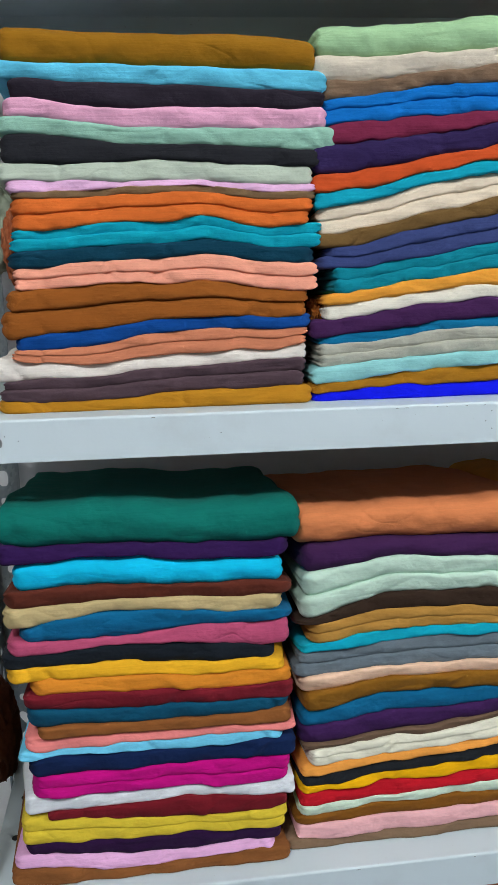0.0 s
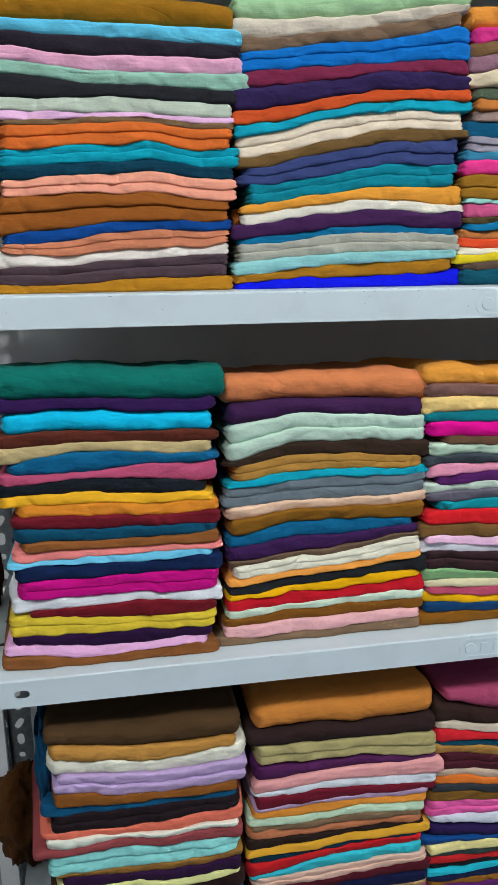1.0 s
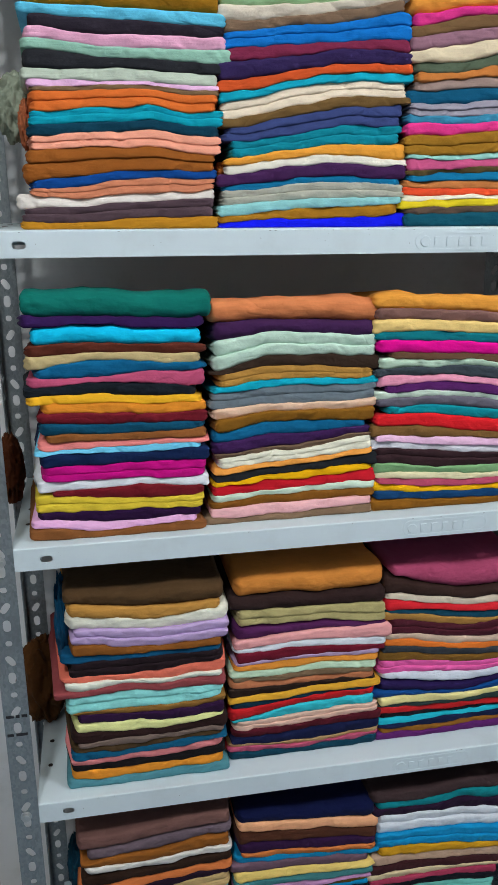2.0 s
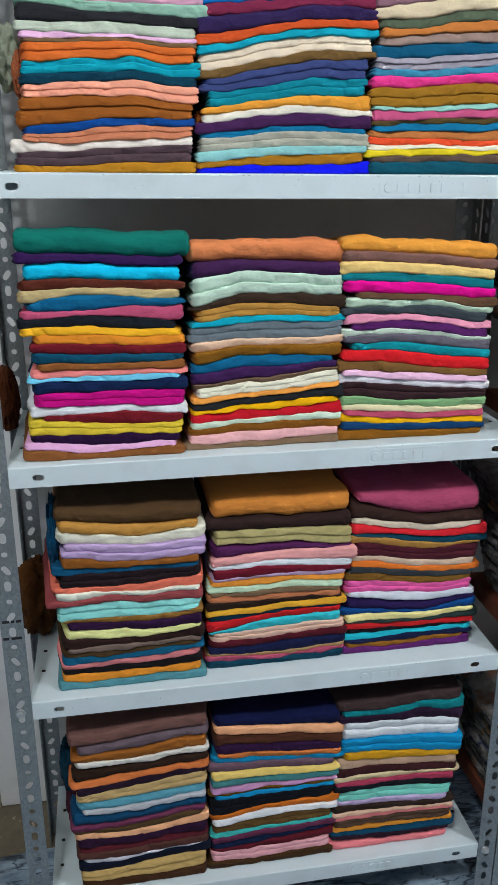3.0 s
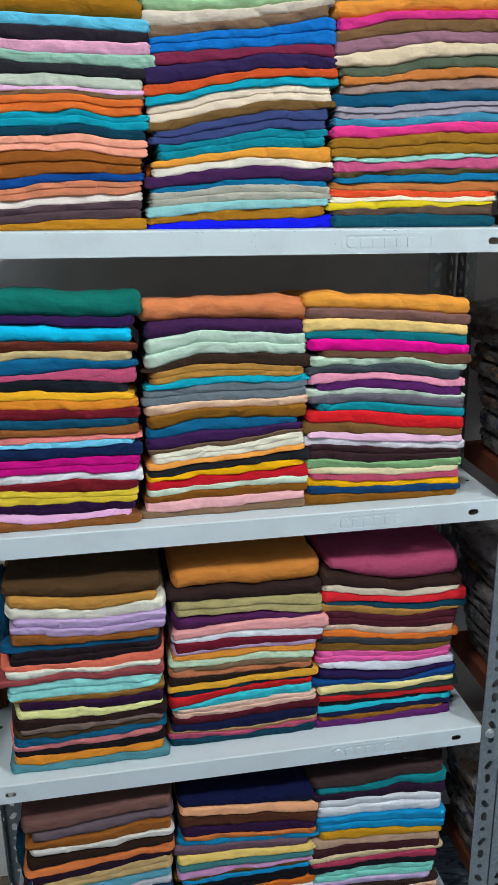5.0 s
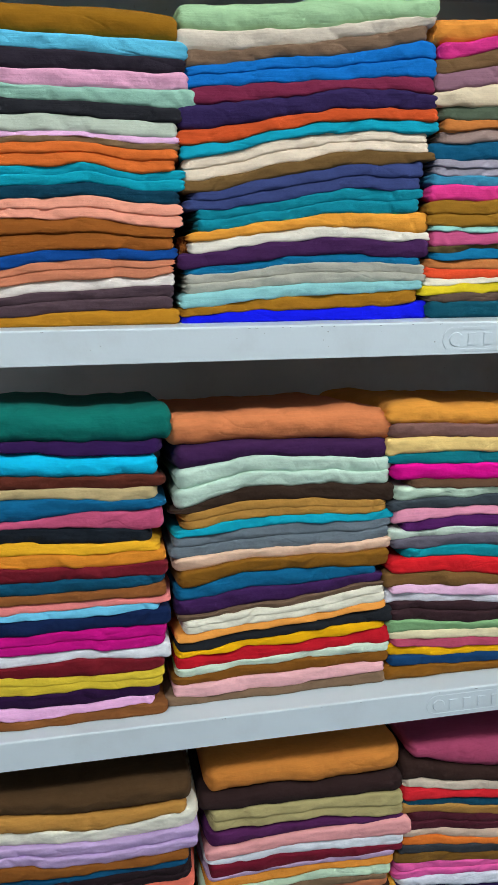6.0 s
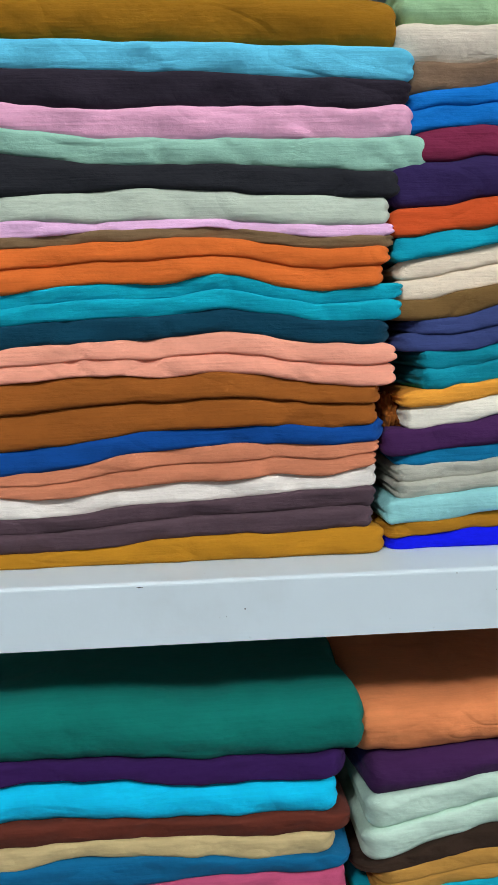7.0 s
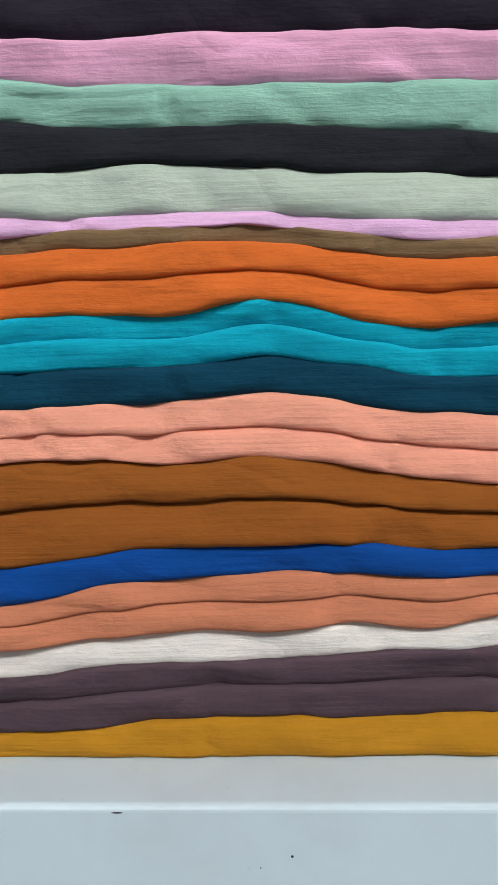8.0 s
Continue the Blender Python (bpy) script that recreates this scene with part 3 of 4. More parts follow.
stack(1.5695, -0.011, 0.036, (0.635, 0.690, 0.754, 0.811))  # shelf 1, column 3
fold("dark teal", 0x0d4a5c, 1, (17.1, 18.2, 19.7, 18.3), 616, 889)
fold("taupe", 0x5e4c42, 1, (11, 11, 11, 11.8), 616, 887)
fold("lemon yellow", 0xd2bc26, 1, (7.8, 10.7, 10.1, 8.2), 608, 887)
fold("ivory", 0xe0d9c4, 1, (8.3, 5, 5, 5), 614, 889)
fold("vermilion", 0xe4502e, 1, (10.9, 10.3, 9.1, 8.1), 615, 892)
fold("tan", 0xb06c3c, 1, (9.9, 11.9, 12.9, 15.6), 609, 899)
fold("petrol blue", 0x066790, 1, (7.9, 10.8, 11, 11.9), 618, 903)
fold("olive", 0x5e4e30, 1, (8.1, 6.1, 8.8, 10.8), 608, 907)
fold("dusty rose", 0xb84f7a, 1, (16.1, 12.2, 12, 13), 614, 913)
fold("pale aqua", 0x8cc0b8, 1, (6, 7, 8, 9), 614, 900)
fold("mustard brown", 0x8d6420, 2, (27, 29, 31, 30), 612, 902)
fold("hot pink", 0xee3f92, 1, (17.9, 14, 12.1, 14.1), 617, 920)
fold("steel blue", 0x3a88aa, 1, (9, 11, 11, 10), 612, 916)
fold("lilac grey", 0x8c8896, 2, (16.1, 18.1, 19.1, 19.2), 615, 918)
fold("petrol blue", 0x0b4f70, 1, (18.1, 20, 18.8, 15.8), 611, 920)
fold("taupe", 0x8f7a74, 1, (12.2, 14, 14.2, 16.2), 622, 921)
fold("tan", 0xb06c36, 1, (12.7, 7.4, 15, 16.2), 625, 916)
fold("moss grey", 0x4e5a4a, 1, (15, 15.2, 15.9, 14.9), 621, 918)
fold("sand", 0xcdbda2, 1, (15.6, 22.9, 19.9, 18.9), 611, 926)
fold("mauve", 0x84606f, 1, (18.2, 18.9, 15.9, 14.8), 615, 921)
fold("olive brown", 0x6a5036, 1, (13.5, 17.9, 16.8, 16.8), 614, 924)
fold("hot pink", 0xc8327e, 1, (15.6, 12, 10.8, 10.6), 622, 920)
fold("amber", 0xd5893a, 1, (24.3, 21.5, 27.4, 29.6), 613, 900)
stack(1.102, 0, 0.023, (0.059, 0.130, 0.210, 0.276))  # shelf 2, column 1
fold("brown", 0x80502c, 1, (19.3, 10.5, 14, 16.5), 28, 299)
fold("pale pink", 0xe6aedc, 1, (14.3, 14.2, 8.1, 9.1), 33, 286)
fold("dark purple", 0x2c153a, 1, (12, 18.2, 19.4, 13.7), 40, 291)
fold("olive yellow", 0xcdb438, 2, (27.1, 22.5, 17.2, 19.1), 40, 301)
fold("maroon", 0x6e1a24, 1, (5, 13.7, 22.6, 15.8), 65, 301)
fold("white", 0xdde2ea, 1, (17.5, 14.8, 12, 13), 41, 309)
fold("magenta", 0xb8107a, 2, (22, 23.1, 24.3, 30.1), 45, 307)
fold("navy blue", 0x14244a, 1, (21, 21.7, 16.1, 20), 52, 307)
fold("sky blue", 0x6cc2e4, 1, (5, 6.1, 11, 8), 45, 298)
fold("salmon pink", 0xf08a88, 1, (13.9, 11, 10, 7), 52, 312)
fold("brown", 0x83502a, 1, (11, 10, 9, 12), 59, 303)
fold("petrol blue", 0x0d4a66, 1, (18.1, 15.1, 16, 13), 55, 306)
fold("wine red", 0x701c28, 1, (14.8, 19, 14.1, 15), 54, 305)
fold("orange", 0xd0822a, 1, (12.9, 14.9, 16.1, 15), 60, 307)
fold("golden yellow", 0xf4b62c, 1, (14, 13, 11.1, 12), 38, 304)
fold("black", 0x1c222a, 1, (13.6, 18, 21.2, 14.3), 36, 289)
fold("dusty rose", 0xb04c6e, 1, (12.6, 6.4, 16.4, 23.7), 39, 307)
fold("petrol blue", 0x045d88, 1, (14.6, 26.8, 15.8, 11.2), 53, 310)
fold("khaki beige", 0xb8a478, 1, (17.7, 10.7, 12.8, 14.8), 39, 300)
fold("chestnut brown", 0x5c2c22, 1, (17.2, 15.2, 12.3, 15.7), 40, 306)
fold("bright cyan", 0x06b4de, 1, (25.5, 27.6, 25.3, 22.1), 54, 297)
fold("dark purple", 0x30194a, 1, (17.1, 10.9, 15.3, 14.2), 34, 308)
fold("emerald green", 0x04695f, 1, (40.7, 41.8, 41, 40), 40, 315)
stack(1.102, 0, 0.034, (0.327, 0.396, 0.479, 0.554))  # shelf 2, column 2
fold("taupe", 0x79624e, 1, (10, 9.8, 12.5, 16.2), 297, 581)
fold("rose pink", 0xe8b0b6, 1, (15.2, 18.9, 16, 14), 308, 581)
fold("ochre brown", 0x7f501c, 1, (11.2, 15, 16, 15), 311, 585)
fold("pale mint", 0xcfe2d0, 1, (12.8, 8.1, 11, 12), 315, 582)
fold("red", 0xb81a28, 1, (15.1, 16.9, 14, 17.9), 311, 586)
fold("golden yellow", 0xf2b408, 1, (5, 9, 13, 11), 312, 582)
fold("black", 0x22252a, 1, (14, 14, 13, 18), 312, 587)
fold("amber", 0xdd9444, 1, (10.9, 8, 9, 7), 311, 581)
fold("ivory", 0xdcd9c8, 2, (16, 17, 16, 21.9), 320, 579)
fold("taupe brown", 0x6f5848, 1, (6, 6, 8, 5), 318, 579)
fold("dark purple", 0x3c2050, 1, (19.9, 21.9, 16, 12), 317, 579)
fold("petrol blue", 0x065e88, 1, (15.7, 20.7, 19.9, 10), 312, 570)
fold("ochre brown", 0x83581c, 1, (21, 17.1, 17, 19.9), 316, 584)
fold("pale peach", 0xf0c8ae, 1, (17.2, 12, 12, 13), 317, 587)
fold("slate grey", 0x64707a, 2, (25.8, 26.8, 29.9, 25.8), 311, 585)
fold("turquoise", 0x0c9cb4, 1, (8.6, 12.7, 10, 11), 313, 583)
fold("ochre tan", 0xa87c3c, 2, (20.9, 21, 19.9, 15.9), 325, 577)
fold("dark brown", 0x33261f, 1, (5.2, 14.5, 15.9, 18.9), 314, 584)
fold("pale mint", 0xb8d2c4, 2, (46.3, 38.1, 34.9, 32.8), 316, 590)
fold("dark purple", 0x3c2048, 1, (30, 20.5, 21.9, 24), 317, 577)
fold("tan orange", 0xcf7d50, 1, (35.2, 33.1, 35.9, 39), 312, 586)
stack(1.102, 0, 0.031, (0.603, 0.672, 0.751, 0.822))  # shelf 2, column 3
fold("ochre brown", 0x8c5a1c, 1, (23, 18.1, 14.7, 13.4), 574, 855)
fold("navy blue", 0x143c66, 1, (12, 11.1, 12.7, 12), 583, 855)
fold("golden yellow", 0xf4b80c, 1, (13.1, 11.1, 9.2, 11.5), 578, 862)
fold("dusty rose", 0xa84660, 1, (8.9, 11.6, 10.2, 9), 582, 854)
fold("cream", 0xd8ceaa, 1, (11, 11.8, 10.1, 9), 580, 853)
fold("leaf green", 0x7ea878, 1, (17.1, 10.3, 13.7, 15.7), 575, 857)
fold("dark brown", 0x38252a, 2, (24.9, 28.7, 23.1, 18.3), 579, 859)
fold("white", 0xe2e2ec, 1, (11.9, 11, 12.8, 13.7), 572, 864)
fold("pale lilac", 0xe0b4d4, 1, (10, 11.8, 13.8, 10.1), 583, 852)
fold("brown", 0x72532f, 1, (17, 17.9, 11.1, 12.7), 575, 853)
fold("red", 0xd02028, 1, (17.9, 21.8, 21.7, 21.8), 575, 860)
fold("teal", 0x0c8a98, 1, (13, 14, 17.7, 14.7), 596, 862)
fold("slate lilac", 0x64606e, 1, (13, 14.9, 16.7, 13.7), 578, 859)
fold("pale mint", 0xcfe2d4, 1, (10.2, 9.9, 8.8, 8), 579, 863)
fold("purple", 0x4c1e58, 1, (11.1, 13.9, 15, 14.7), 596, 848)
fold("rose pink", 0xe898b4, 1, (16.8, 11.9, 10.8, 11.7), 577, 862)
fold("charcoal", 0x3c444c, 1, (12, 11.2, 18.6, 16.6), 573, 848)
fold("pale mint", 0xcbe6d0, 1, (15.8, 12.9, 10.6, 8.6), 585, 859)
fold("dark brown", 0x5a4232, 1, (10, 9.9, 8.6, 16.3), 602, 862)
fold("magenta", 0xe80f96, 1, (18, 20.7, 18.8, 17.7), 583, 860)
fold("teal", 0x06707c, 1, (14.9, 15.8, 15.2, 19.1), 569, 860)
fold("butter yellow", 0xe2c27c, 1, (18.8, 17, 17.7, 15.6), 573, 856)
fold("mauve brown", 0x7c5a54, 1, (17.7, 16, 16.8, 15.7), 576, 854)
fold("amber", 0xd8923c, 1, (25.8, 24.9, 26, 28), 573, 855)
stack(0.6407, 0, 0.026, (0.081, 0.159, 0.230, 0.292))  # shelf 3, column 1
fold("dusty teal", 0x4c8490, 1, (16.4, 14.6, 19.2, 17.6), 49, 329)
fold("orange", 0xd0842c, 1, (16.9, 17.3, 13.1, 15.9), 55, 317)
fold("black", 0x171518, 1, (8.2, 10.9, 11.1, 13.9), 56, 322)
fold("salmon pink", 0xe08488, 1, (13.9, 15.9, 17.7, 17.4), 55, 320)
fold("petrol blue", 0x0c4f70, 1, (13.4, 8.1, 11.6, 10.9), 61, 329)
fold("olive brown", 0x443422, 1, (10.9, 9.7, 7.9, 8.9), 60, 325)
fold("taupe", 0x6f5e58, 1, (7.3, 13.3, 7.8, 6.9), 70, 323)
fold("dark brown", 0x2c1c1c, 1, (21.2, 12.9, 13, 16.8), 62, 328)
fold("pale yellow", 0xd8da96, 1, (17.9, 18.8, 13.7, 8.9), 67, 324)
fold("dark purple", 0x2e1638, 1, (15.9, 15.9, 17.8, 19.8), 73, 322)
fold("ochre tan", 0x8c6430, 1, (4.9, 10.9, 11.8, 11.9), 65, 324)
fold("pale turquoise", 0x84cccb, 2, (30.6, 31.6, 29.8, 24.8), 59, 328)
fold("rosewood", 0x8e4448, 1, (9.7, 13.7, 13.9, 18.2), 43, 327)
fold("ivory", 0xdce0d4, 1, (16.2, 6.3, 7.5, 8.8), 56, 320)
fold("coral", 0xf27c66, 1, (12, 11.6, 18.7, 17.6), 51, 331)
fold("brown black", 0x241a1f, 2, (24.3, 28.4, 24.7, 20.1), 63, 328)
fold("petrol blue", 0x0a4a6e, 1, (14.1, 10.2, 9.9, 11.8), 56, 324)
fold("brown", 0x7d4c20, 1, (19.9, 11.6, 8.1, 8.9), 71, 317)
fold("lavender", 0xb49cc8, 2, (25, 32.3, 30.1, 33.4), 73, 336)
fold("ivory", 0xe0dfd0, 1, (23.6, 19.3, 20.7, 24.5), 68, 336)
fold("tan", 0xb0803f, 1, (21.1, 20.1, 19.1, 11.5), 70, 318)
fold("dark olive brown", 0x4c3824, 1, (22, 28.9, 35.1, 33.8), 67, 327)
stack(0.6407, 0, 0.045, (0.359, 0.431, 0.513, 0.580))  # shelf 3, column 2
fold("dark teal", 0x0c3c50, 1, (15, 11.6, 13.4, 17.6), 327, 611)
fold("dusty rose", 0xb04e6c, 1, (12.8, 9.3, 7, 8.9), 326, 612)
fold("tan", 0xa88860, 1, (4.5, 6, 7.9, 5), 329, 611)
fold("navy blue", 0x141a3c, 1, (12.1, 17, 21.7, 17), 334, 611)
fold("wine red", 0x521824, 1, (14.9, 15.8, 13.9, 20.7), 341, 616)
fold("nude pink", 0xdcb4a4, 2, (18, 20.8, 20.8, 17.9), 340, 608)
fold("bright turquoise", 0x34b8c8, 1, (6.3, 16.9, 18.8, 16.9), 338, 601)
fold("red", 0xbc2026, 1, (20.5, 12.9, 13.9, 11.9), 334, 602)
fold("dark teal", 0x0e3448, 1, (15.8, 8.8, 7.9, 4.9), 332, 598)
fold("mustard", 0xcc9830, 1, (7.9, 10.9, 10, 13.9), 334, 610)
fold("brown black", 0x2c201c, 1, (16.9, 12.9, 8.9, 5), 335, 603)
fold("terracotta", 0xb4704e, 1, (13.2, 13.1, 11.6, 12.6), 338, 604)
fold("taupe", 0x76604a, 1, (8.9, 9.9, 11.9, 7.9), 342, 597)
fold("pale mint", 0xb8d2b8, 1, (13.9, 11.6, 14.9, 15.9), 338, 606)
fold("orange", 0xcc8434, 1, (8.5, 14.9, 9, 10), 341, 605)
fold("pale lilac", 0xb89cc0, 1, (5, 5, 7, 9), 342, 607)
fold("wine red", 0x6c1a2c, 1, (19.9, 18.9, 13.9, 12), 348, 614)
fold("white", 0xd8e0ea, 1, (7.9, 10.9, 14.9, 12), 342, 616)
fold("rose pink", 0xe8a2a4, 1, (15.8, 15.9, 18.9, 23.9), 347, 626)
fold("plum purple", 0x4f2250, 1, (30.2, 22.1, 17.9, 9.8), 344, 619)
fold("khaki", 0xa09668, 2, (25.9, 25.9, 25.9, 35), 345, 616)
fold("dark brown", 0x2e2020, 1, (23.6, 28.6, 22.9, 27), 340, 614)
fold("amber", 0xc9803a, 1, (41.8, 39.6, 46.3, 44.5), 347, 609)
stack(0.6407, 0, 0.049, (0.638, 0.705, 0.785, 0.844))  # shelf 3, column 3
fold("plum", 0x5a2464, 1, (13.2, 9.6, 13, 15.8), 603, 877)
fold("ochre brown", 0x8e5e22, 1, (10.8, 12.8, 12, 9.3), 608, 872)
fold("navy blue", 0x161e40, 1, (7.8, 11.6, 11.9, 10.1), 605, 878)
fold("bright turquoise", 0x22b0c6, 1, (14, 11.1, 8.2, 11.5), 602, 880)
fold("black", 0x1a1c24, 1, (13, 9.1, 8.9, 5.3), 610, 881)
fold("red", 0xb42226, 1, (10.8, 12.7, 10.1, 13.6), 608, 884)
fold("dark green grey", 0x263434, 1, (5.1, 5, 5.9, 10.6), 609, 888)
fold("pale yellow", 0xdccf90, 1, (14.8, 15.8, 11.3, 9.2), 607, 877)
fold("cobalt blue", 0x0a4484, 1, (10, 4, 5, 13.6), 599, 886)
fold("indigo", 0x261a48, 1, (27.5, 22.6, 21.8, 14.2), 605, 882)
fold("white", 0xd4dae8, 1, (11.6, 19.7, 16.8, 14), 609, 879)
fold("hot pink", 0xf064b0, 2, (24.8, 22.7, 19.9, 18.9), 605, 876)
fold("olive brown", 0x745222, 1, (18.8, 13.9, 14.9, 13.9), 604, 875)
fold("charcoal", 0x34383e, 1, (10.9, 12.8, 12.8, 8.7), 608, 875)
fold("orange", 0xd4702c, 1, (14.8, 10.9, 9.1, 13.1), 610, 885)
fold("stone", 0xc8ae9c, 1, (11.1, 14.7, 14.8, 13.8), 609, 881)
fold("maroon", 0x4c1e2a, 2, (27.6, 24.7, 25.4, 31.3), 616, 882)
fold("tan", 0xa87c40, 1, (13, 14.8, 13.2, 5), 611, 884)
fold("dark teal", 0x0c3c50, 1, (5, 11.8, 13.1, 15.1), 616, 899)
fold("red", 0xcc2630, 1, (20.6, 12.1, 13.4, 17.4), 613, 897)
fold("stone", 0xc2b4a4, 1, (10.1, 11.8, 12.5, 9.5), 612, 886)
fold("dark brown", 0x32221f, 1, (33.7, 21.5, 18.6, 22.5), 612, 891)
fold("raspberry", 0xa04464, 1, (22, 43.6, 56.7, 52.9), 624, 874)
stack(0.1547, 0, 0.023, (0.073, 0.143, 0.215, 0.287))  # shelf 4, column 1
fold("dark brown", 0x40281a, 1, (24.6, 20.8, 20.6, 22.2), 61, 321)
fold("sand", 0xb49660, 2, (21.1, 24.6, 35.5, 37.5), 61, 320)
fold("navy blue", 0x0e1628, 1, (22.3, 18.6, 19.7, 20.7), 56, 333)
fold("white", 0xd4d4e0, 1, (11.9, 11.3, 4.9, 4.9), 66, 323)
fold("brown", 0x523430, 1, (17, 19.5, 17.6, 16.6), 60, 326)
fold("wine red", 0x58202a, 1, (14.8, 14, 17.7, 17.7), 59, 324)
fold("dark purple", 0x28142c, 1, (18.8, 18.4, 12, 19.8), 60, 327)
fold("peach", 0xe8ac84, 1, (13.8, 11.8, 13.8, 14.8), 52, 328)
fold("olive brown", 0x544028, 1, (6, 13.8, 18.5, 17.7), 53, 322)
fold("plum", 0x6a3250, 1, (12.8, 10.8, 10.6, 10.6), 51, 324)
fold("petrol blue", 0x0c3e60, 1, (30.6, 26.7, 22.7, 21.7), 50, 325)
fold("light grey", 0xa8aab4, 1, (7.8, 9.9, 10.7, 8.9), 73, 322)
fold("sky blue", 0x5a9eb4, 1, (22.6, 25.9, 26.7, 21.7), 66, 323)
fold("sand", 0xb89c6c, 2, (14.8, 21.3, 23.5, 31.2), 65, 326)
fold("dark purple", 0x241626, 1, (17.9, 14, 16.7, 10.1), 66, 328)
fold("terracotta", 0xc8703e, 1, (13.1, 19.1, 14, 13.8), 53, 331)
fold("brown black", 0x2a1c16, 1, (34.5, 24.6, 19.9, 25.3), 62, 331)
fold("off white", 0xcfccc8, 1, (15.5, 10.5, 14.4, 10.1), 66, 330)
fold("tan brown", 0x8c5422, 1, (9.4, 19.5, 18.8, 26.9), 62, 325)
fold("mauve grey", 0x62545e, 1, (29, 26.2, 32.6, 23.3), 72, 329)
fold("mauve brown", 0x6a4c48, 1, (22, 22, 22, 22), 54, 332)
stack(0.1547, 0, 0.03, (0.366, 0.433, 0.508, 0.584))  # shelf 4, column 2
fold("dark brown", 0x402c1a, 1, (17.6, 13.5, 19.7, 21.4), 324, 596)
fold("rose pink", 0xdca0ac, 2, (24.7, 28.4, 22.9, 24.5), 333, 593)
fold("wine red", 0x561824, 1, (8, 14.7, 23.3, 28.4), 334, 601)
fold("navy blue", 0x122040, 1, (18.7, 18.7, 9.3, 8.9), 328, 600)
fold("plum", 0x5e2c48, 1, (11.8, 14.8, 15.7, 11.1), 330, 600)
fold("turquoise", 0x3cb0ac, 1, (15.6, 8, 7.9, 7.9), 332, 601)
fold("olive brown", 0x604828, 2, (18.8, 25.5, 29.5, 23.9), 332, 596)
fold("white", 0xd8dce4, 1, (12.8, 15.8, 11.9, 10.2), 337, 605)
fold("orange", 0xcc6c24, 1, (10.8, 13.8, 15.3, 22.6), 332, 611)
fold("black", 0x12141c, 2, (42, 29.4, 28.6, 25.7), 330, 601)
fold("bright blue", 0x0f80b0, 1, (6.9, 8.9, 5.9, 4.9), 344, 594)
fold("olive brown", 0x684a1c, 1, (5.9, 8.9, 8.9, 9.9), 329, 599)
fold("orchid", 0xc08cb8, 1, (21.7, 14.8, 11.8, 9.9), 337, 602)
fold("dusty teal", 0x3c7478, 1, (14.8, 16.8, 15.8, 14.8), 333, 608)
fold("butter yellow", 0xd8bc6c, 1, (17.8, 16.8, 14.7, 12.8), 338, 610)
fold("mauve grey", 0x664e5c, 1, (21.7, 17.8, 20.6, 14.6), 327, 592)
fold("bright blue", 0x0c78a4, 1, (12.8, 9.9, 7.9, 11), 336, 624)
fold("terracotta", 0xc4703c, 1, (9, 11.8, 10.4, 12.3), 349, 608)
fold("dark purple", 0x2c1638, 1, (23.5, 19.4, 23.5, 18.6), 340, 614)
fold("brown", 0x4c2c20, 1, (26.7, 25.7, 23.6, 21.5), 338, 613)
fold("peach", 0xe2a47c, 1, (17.8, 17.8, 18.6, 18.8), 341, 609)
fold("navy blue", 0x10163a, 1, (22, 22, 24.5, 36.6), 342, 609)
stack(0.1547, 0, 0.031, (0.637, 0.702, 0.781, 0.842))  # shelf 4, column 3
fold("salmon pink", 0xe07c84, 1, (29.3, 25, 24.3, 26.3), 584, 860)
fold("plum black", 0x281624, 1, (7.7, 9.6, 5.5, 4.9), 587, 862)
fold("petrol blue", 0x0a4460, 1, (15.7, 17.6, 23.8, 21.3), 586, 875)
fold("orange", 0xd08830, 1, (15.8, 15.7, 11.2, 10), 592, 867)
fold("brown", 0x4c3a30, 2, (17.6, 18.7, 22.4, 21.2), 591, 866)
fold("salmon pink", 0xbc6c70, 1, (8.9, 8, 5.1, 4.9), 594, 866)
fold("nude pink", 0xcca894, 1, (6.9, 6.9, 4, 4.9), 594, 865)
fold("dark brown", 0x302420, 1, (15.8, 15.8, 12.9, 10.9), 593, 870)
fold("lavender", 0xb8a4cc, 1, (14, 12.9, 15.5, 15.7), 599, 859)
fold("pale turquoise", 0x78ccc0, 2, (26.6, 29.5, 30.4, 26.5), 596, 867)
fold("black", 0x14161e, 1, (11.8, 13.8, 15.7, 15.7), 595, 870)
fold("dusty rose", 0xa03854, 1, (12.8, 8.9, 11, 16.8), 597, 865)
fold("sand", 0xd0bc98, 1, (13.8, 15.6, 8.8, 7.9), 594, 875)
fold("maroon brown", 0x3c1e22, 1, (21.7, 20.6, 20.5, 18.5), 596, 867)
fold("stone", 0xa88c78, 1, (18.6, 14.8, 16.8, 17.8), 602, 872)
fold("gold", 0xc08c1e, 1, (20.1, 20.7, 17.1, 11.2), 614, 872)
fold("bright blue", 0x0a84b8, 2, (31.6, 32.7, 36.7, 40.6), 610, 883)
fold("white", 0xd4dae4, 2, (42.2, 39.7, 43.4, 42.4), 602, 872)
fold("dark purple", 0x28182e, 1, (13.6, 15.9, 22.3, 21.8), 598, 873)
fold("teal", 0x0c7880, 1, (13.8, 13.7, 18.6, 22.7), 604, 881)
fold("dark taupe", 0x3c2e30, 1, (22, 22, 22, 22), 597, 870)


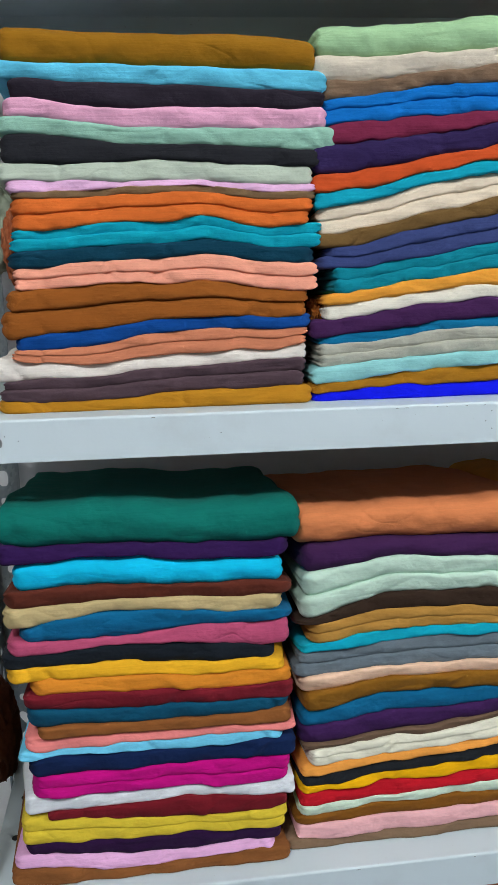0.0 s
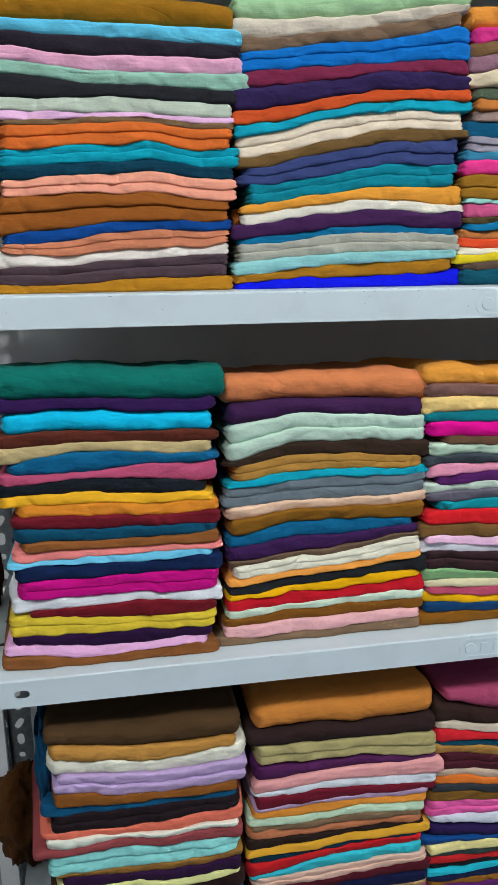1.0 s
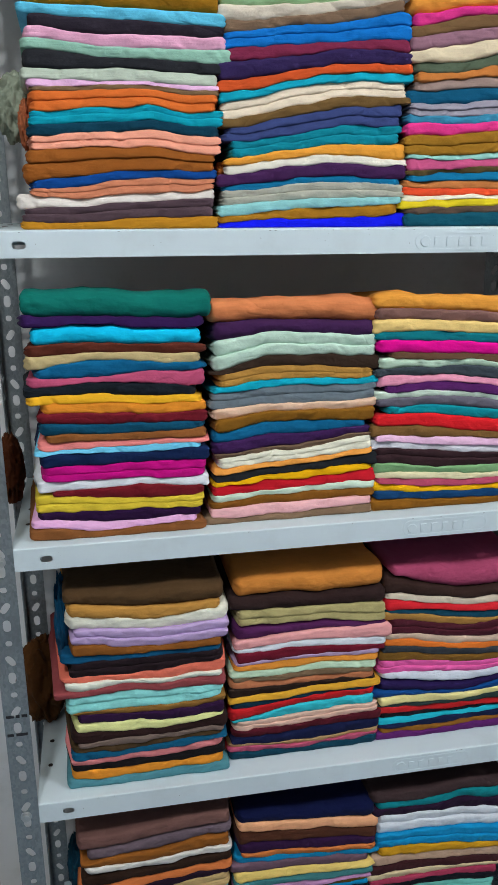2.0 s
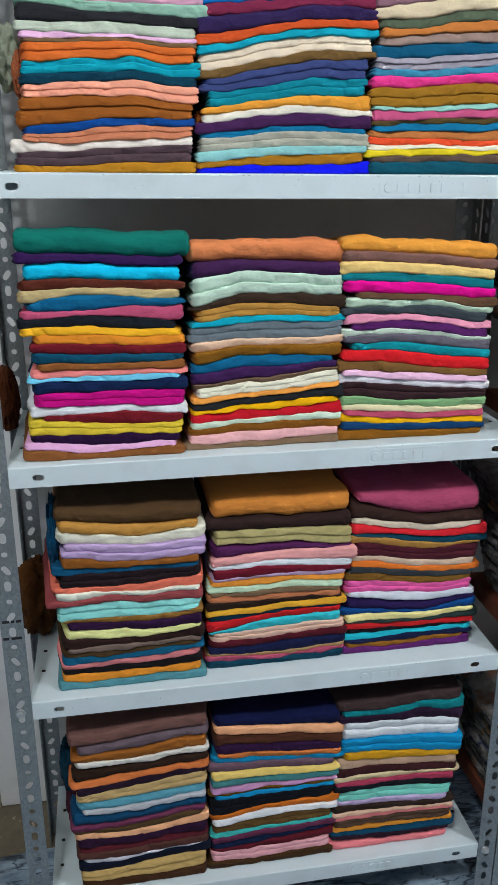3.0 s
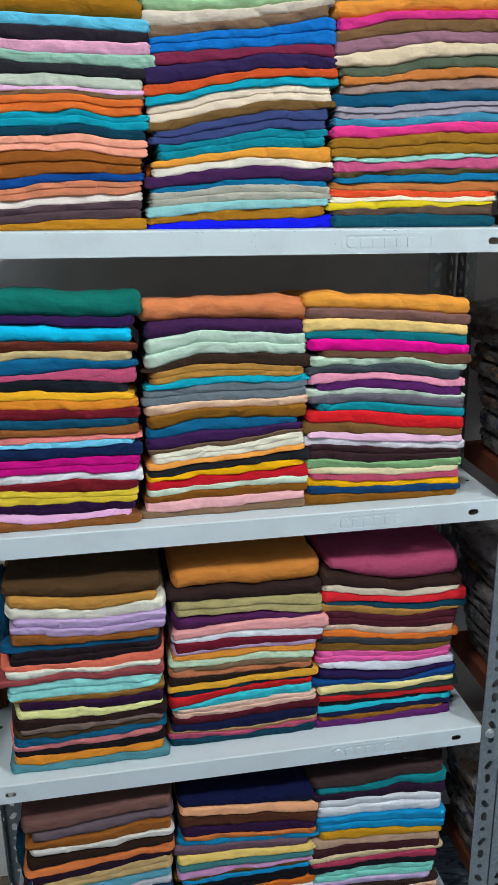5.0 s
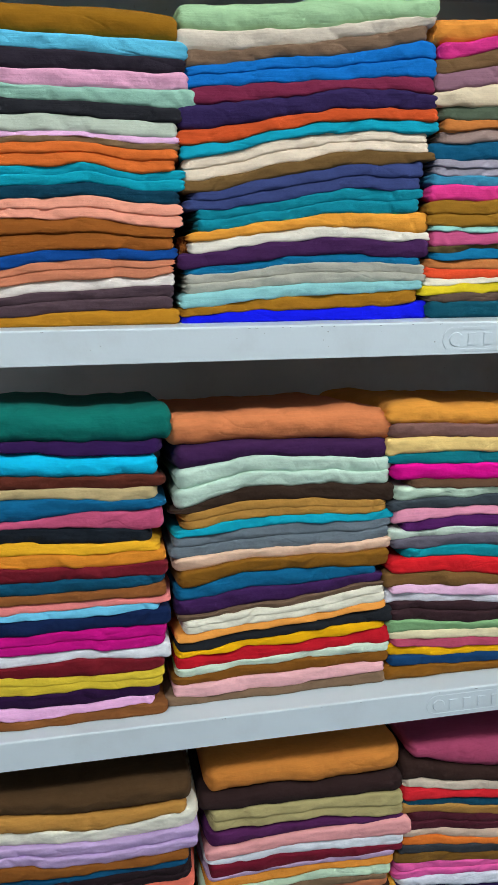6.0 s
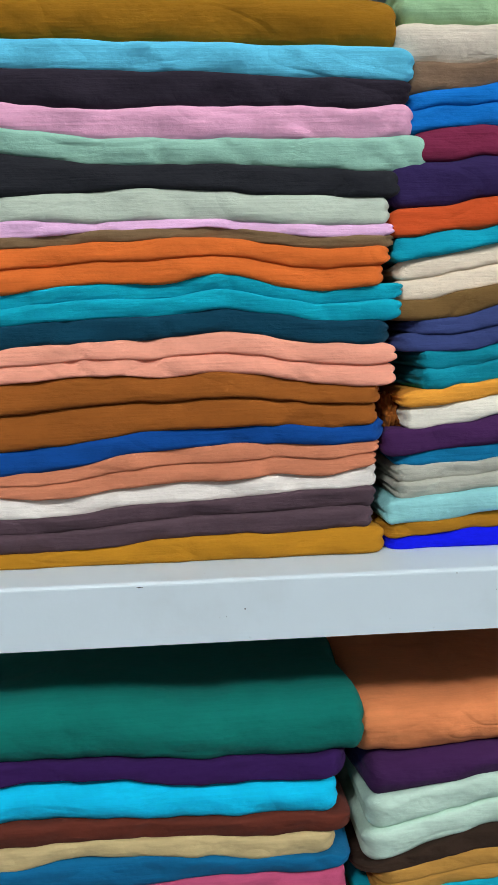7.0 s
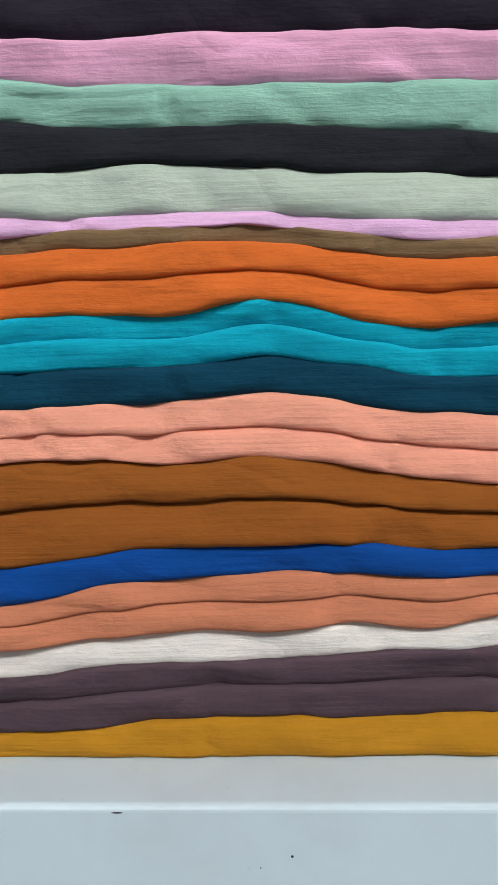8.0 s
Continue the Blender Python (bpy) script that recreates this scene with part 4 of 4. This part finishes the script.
# ---- loose cloth beside the stacks ----
def crumpled(name, x, y, z, sx, sy, sz, seed, code, label, base):
    """A loosely bunched cloth: many soft ridges and hollows, flattened where it rests."""
    bm = bmesh.new()
    bmesh.ops.create_icosphere(bm, subdivisions=5, radius=1.0)
    for v in bm.verts:
        p = v.co.copy()
        q = Vector((p.x * 1.6 + seed, p.y * 1.6, p.z * 1.1))
        ridge = 1 - abs(noise.noise(q * 1.5)) * 1.7
        fine = 1 - abs(noise.noise(q * 3.4 + Vector((3, 1, 7)))) * 1.6
        s = 0.72 + 0.26 * ridge + 0.14 * fine
        v.co = Vector((x + p.x * s * sx, y + p.y * s * sy, max(base, z + p.z * s * sz)))
    ob = mesh_object(name, bm, PLAIN, smooth=True)
    ob.color = dye(code)
    return tagged(ob, label, "cloth")


crumpled("crumpled_scarf", 0.002, 0.255, 0.721, 0.046, 0.055, 0.088, 3.1, 0x4e3018, "dark brown scarf bunched up on the shelf", 0.641)
crumpled("crumpled_scarf", -0.015, 0.23, 1.155, 0.022, 0.04, 0.066, 8.4, 0x4c2817, "rust brown cloth bunched on the shelf edge", 1.1025)
crumpled("scarf_end", 0.340, 0.066, 1.643, 0.008, 0.022, 0.015, 7.7, 0x8a4f20, "chestnut scarf end slipping out between two stacks", 1.5)
crumpled("scarf_end", 0.051, 0.17, 1.738, 0.030, 0.05, 0.050, 5.2, 0x8c9484, "sage grey scarf end bulging out of the stack", 1.5)
crumpled("scarf_end", 0.066, 0.13, 1.712, 0.012, 0.04, 0.036, 6.9, 0x9c5a3c, "terracotta scarf end hanging from the stack", 1.5)
crumpled("scarf_end", 0.060, 0.1, 0.927, 0.014, 0.05, 0.085, 2.3, 0x0a4464, "petrol blue scarf end draped down the stack", 0.7)
crumpled("scarf_end", 0.050, 0.13, 0.392, 0.020, 0.05, 0.060, 4.7, 0x0c3648, "dark teal scarf end hanging beside the stack", 0.16)
crumpled("scarf_end", 0.058, 0.11, 0.308, 0.020, 0.04, 0.060, 9.7, 0x3c1c2c, "plum scarf end hanging beside the stack", 0.16)

# marker strokes on the post, too faint to read
for z, run in ((0.812, ((-0.034, 0.012), (-0.019, 0.006), (-0.010, 0.009))), (0.778, ((-0.035, 0.010), (-0.021, 0.018)))):
    for x, w in run:
        mark = mesh_object("marker_stroke", box(x, x + w, -0.0016, -0.0011, z, z + 0.005), INK)
        tagged(mark, "black marker stroke on the steel post", "marking", "marker strokes")

# ---- neighbouring rack ----
for k, (z, slope) in enumerate(SHELVES):
    shelf_unit(z - 0.004, 0.0, 0.90, RUST_PAINT, "red-brown painted shelf of the neighbouring rack", x=1.006, y=0.0)
angle_post(0.964, -0.001, False, False, label="galvanised slotted post of the neighbouring rack")
angle_post(0.972, DEPTH, False, True, label="galvanised slotted post of the neighbouring rack")
angle_post(1.948, -0.001, True, False, label="galvanised slotted post of the neighbouring rack")
angle_post(1.948, DEPTH, True, True, label="galvanised slotted post of the neighbouring rack")
for z, slope in SHELVES:
    bolt(0.984, -0.001, z - 0.022)


def garment_bag(x, y, z, sx, sy, h, seed, code, tilt):
    """A folded garment in a thin clear bag: a slack slab with folds and crimped edges."""
    bm = bmesh.new()
    n, m = 40, 30
    sheets = []
    for side in (1, -1):
        grid = []
        for i in range(n + 1):
            row = []
            for j in range(m + 1):
                u, v = math.sin((i / n - 0.5) * math.pi), math.sin((j / m - 0.5) * math.pi)
                edge = max(0.0, (1 - abs(u) ** 7) * (1 - abs(v) ** 7))
                q = Vector((u * 2.2 + seed, v * 2.2, side * 2.0 + seed * 0.7))
                wr = 1 - abs(noise.noise(q * 1.6)) * 1.5 + 0.5 * noise.noise(q * 4.5)
                zz = side * h * 0.5 * edge ** 0.16 * (0.72 + 0.28 * wr)
                jig = 0.006 * noise.noise(q * 3)
                pull = 1 - 0.07 * (u * v) ** 4
                row.append(bm.verts.new((u * pull * sx / 2 + jig, v * pull * sy / 2 - jig, zz)))
            grid.append(row)
        sheets.append(grid)
        for i in range(n):
            for j in range(m):
                bm.faces.new((grid[i][j], grid[i + 1][j], grid[i + 1][j + 1], grid[i][j + 1]))
    bmesh.ops.remove_doubles(bm, verts=bm.verts[:], dist=0.0006)
    turned(bm, pose(x, y, z + h / 2, 0, tilt, 0))
    ob = mesh_object("garment_bag", bm, BAGGED, smooth=True)
    ob.color = dye(code)
    return tagged(ob, "dark folded garment in a wrinkled clear plastic bag", "garment bag", "bagged garments")


BAG_TONES = (0xa89880, 0x2c3c74, 0xc09468, 0x84848c, 0xb4b4bc, 0x8a6048)
rng = random.Random(5)
for level, count, tall in ((1.5655, 6, 0.042), (1.098, 8, 0.042), (0.6367, 8, 0.046), (0.1507, 7, 0.044)):
    z = level
    for k in range(count):
        h = tall * (0.85 + 0.3 * rng.random())
        garment_bag(1.250 - 0.007 * k + 0.02 * rng.random(), 0.165 + 0.02 * rng.random(), z, 0.49, 0.31, h, rng.random() * 40, BAG_TONES[rng.randrange(6)], 1.5 * (rng.random() - 0.5))
        z += h * 0.90
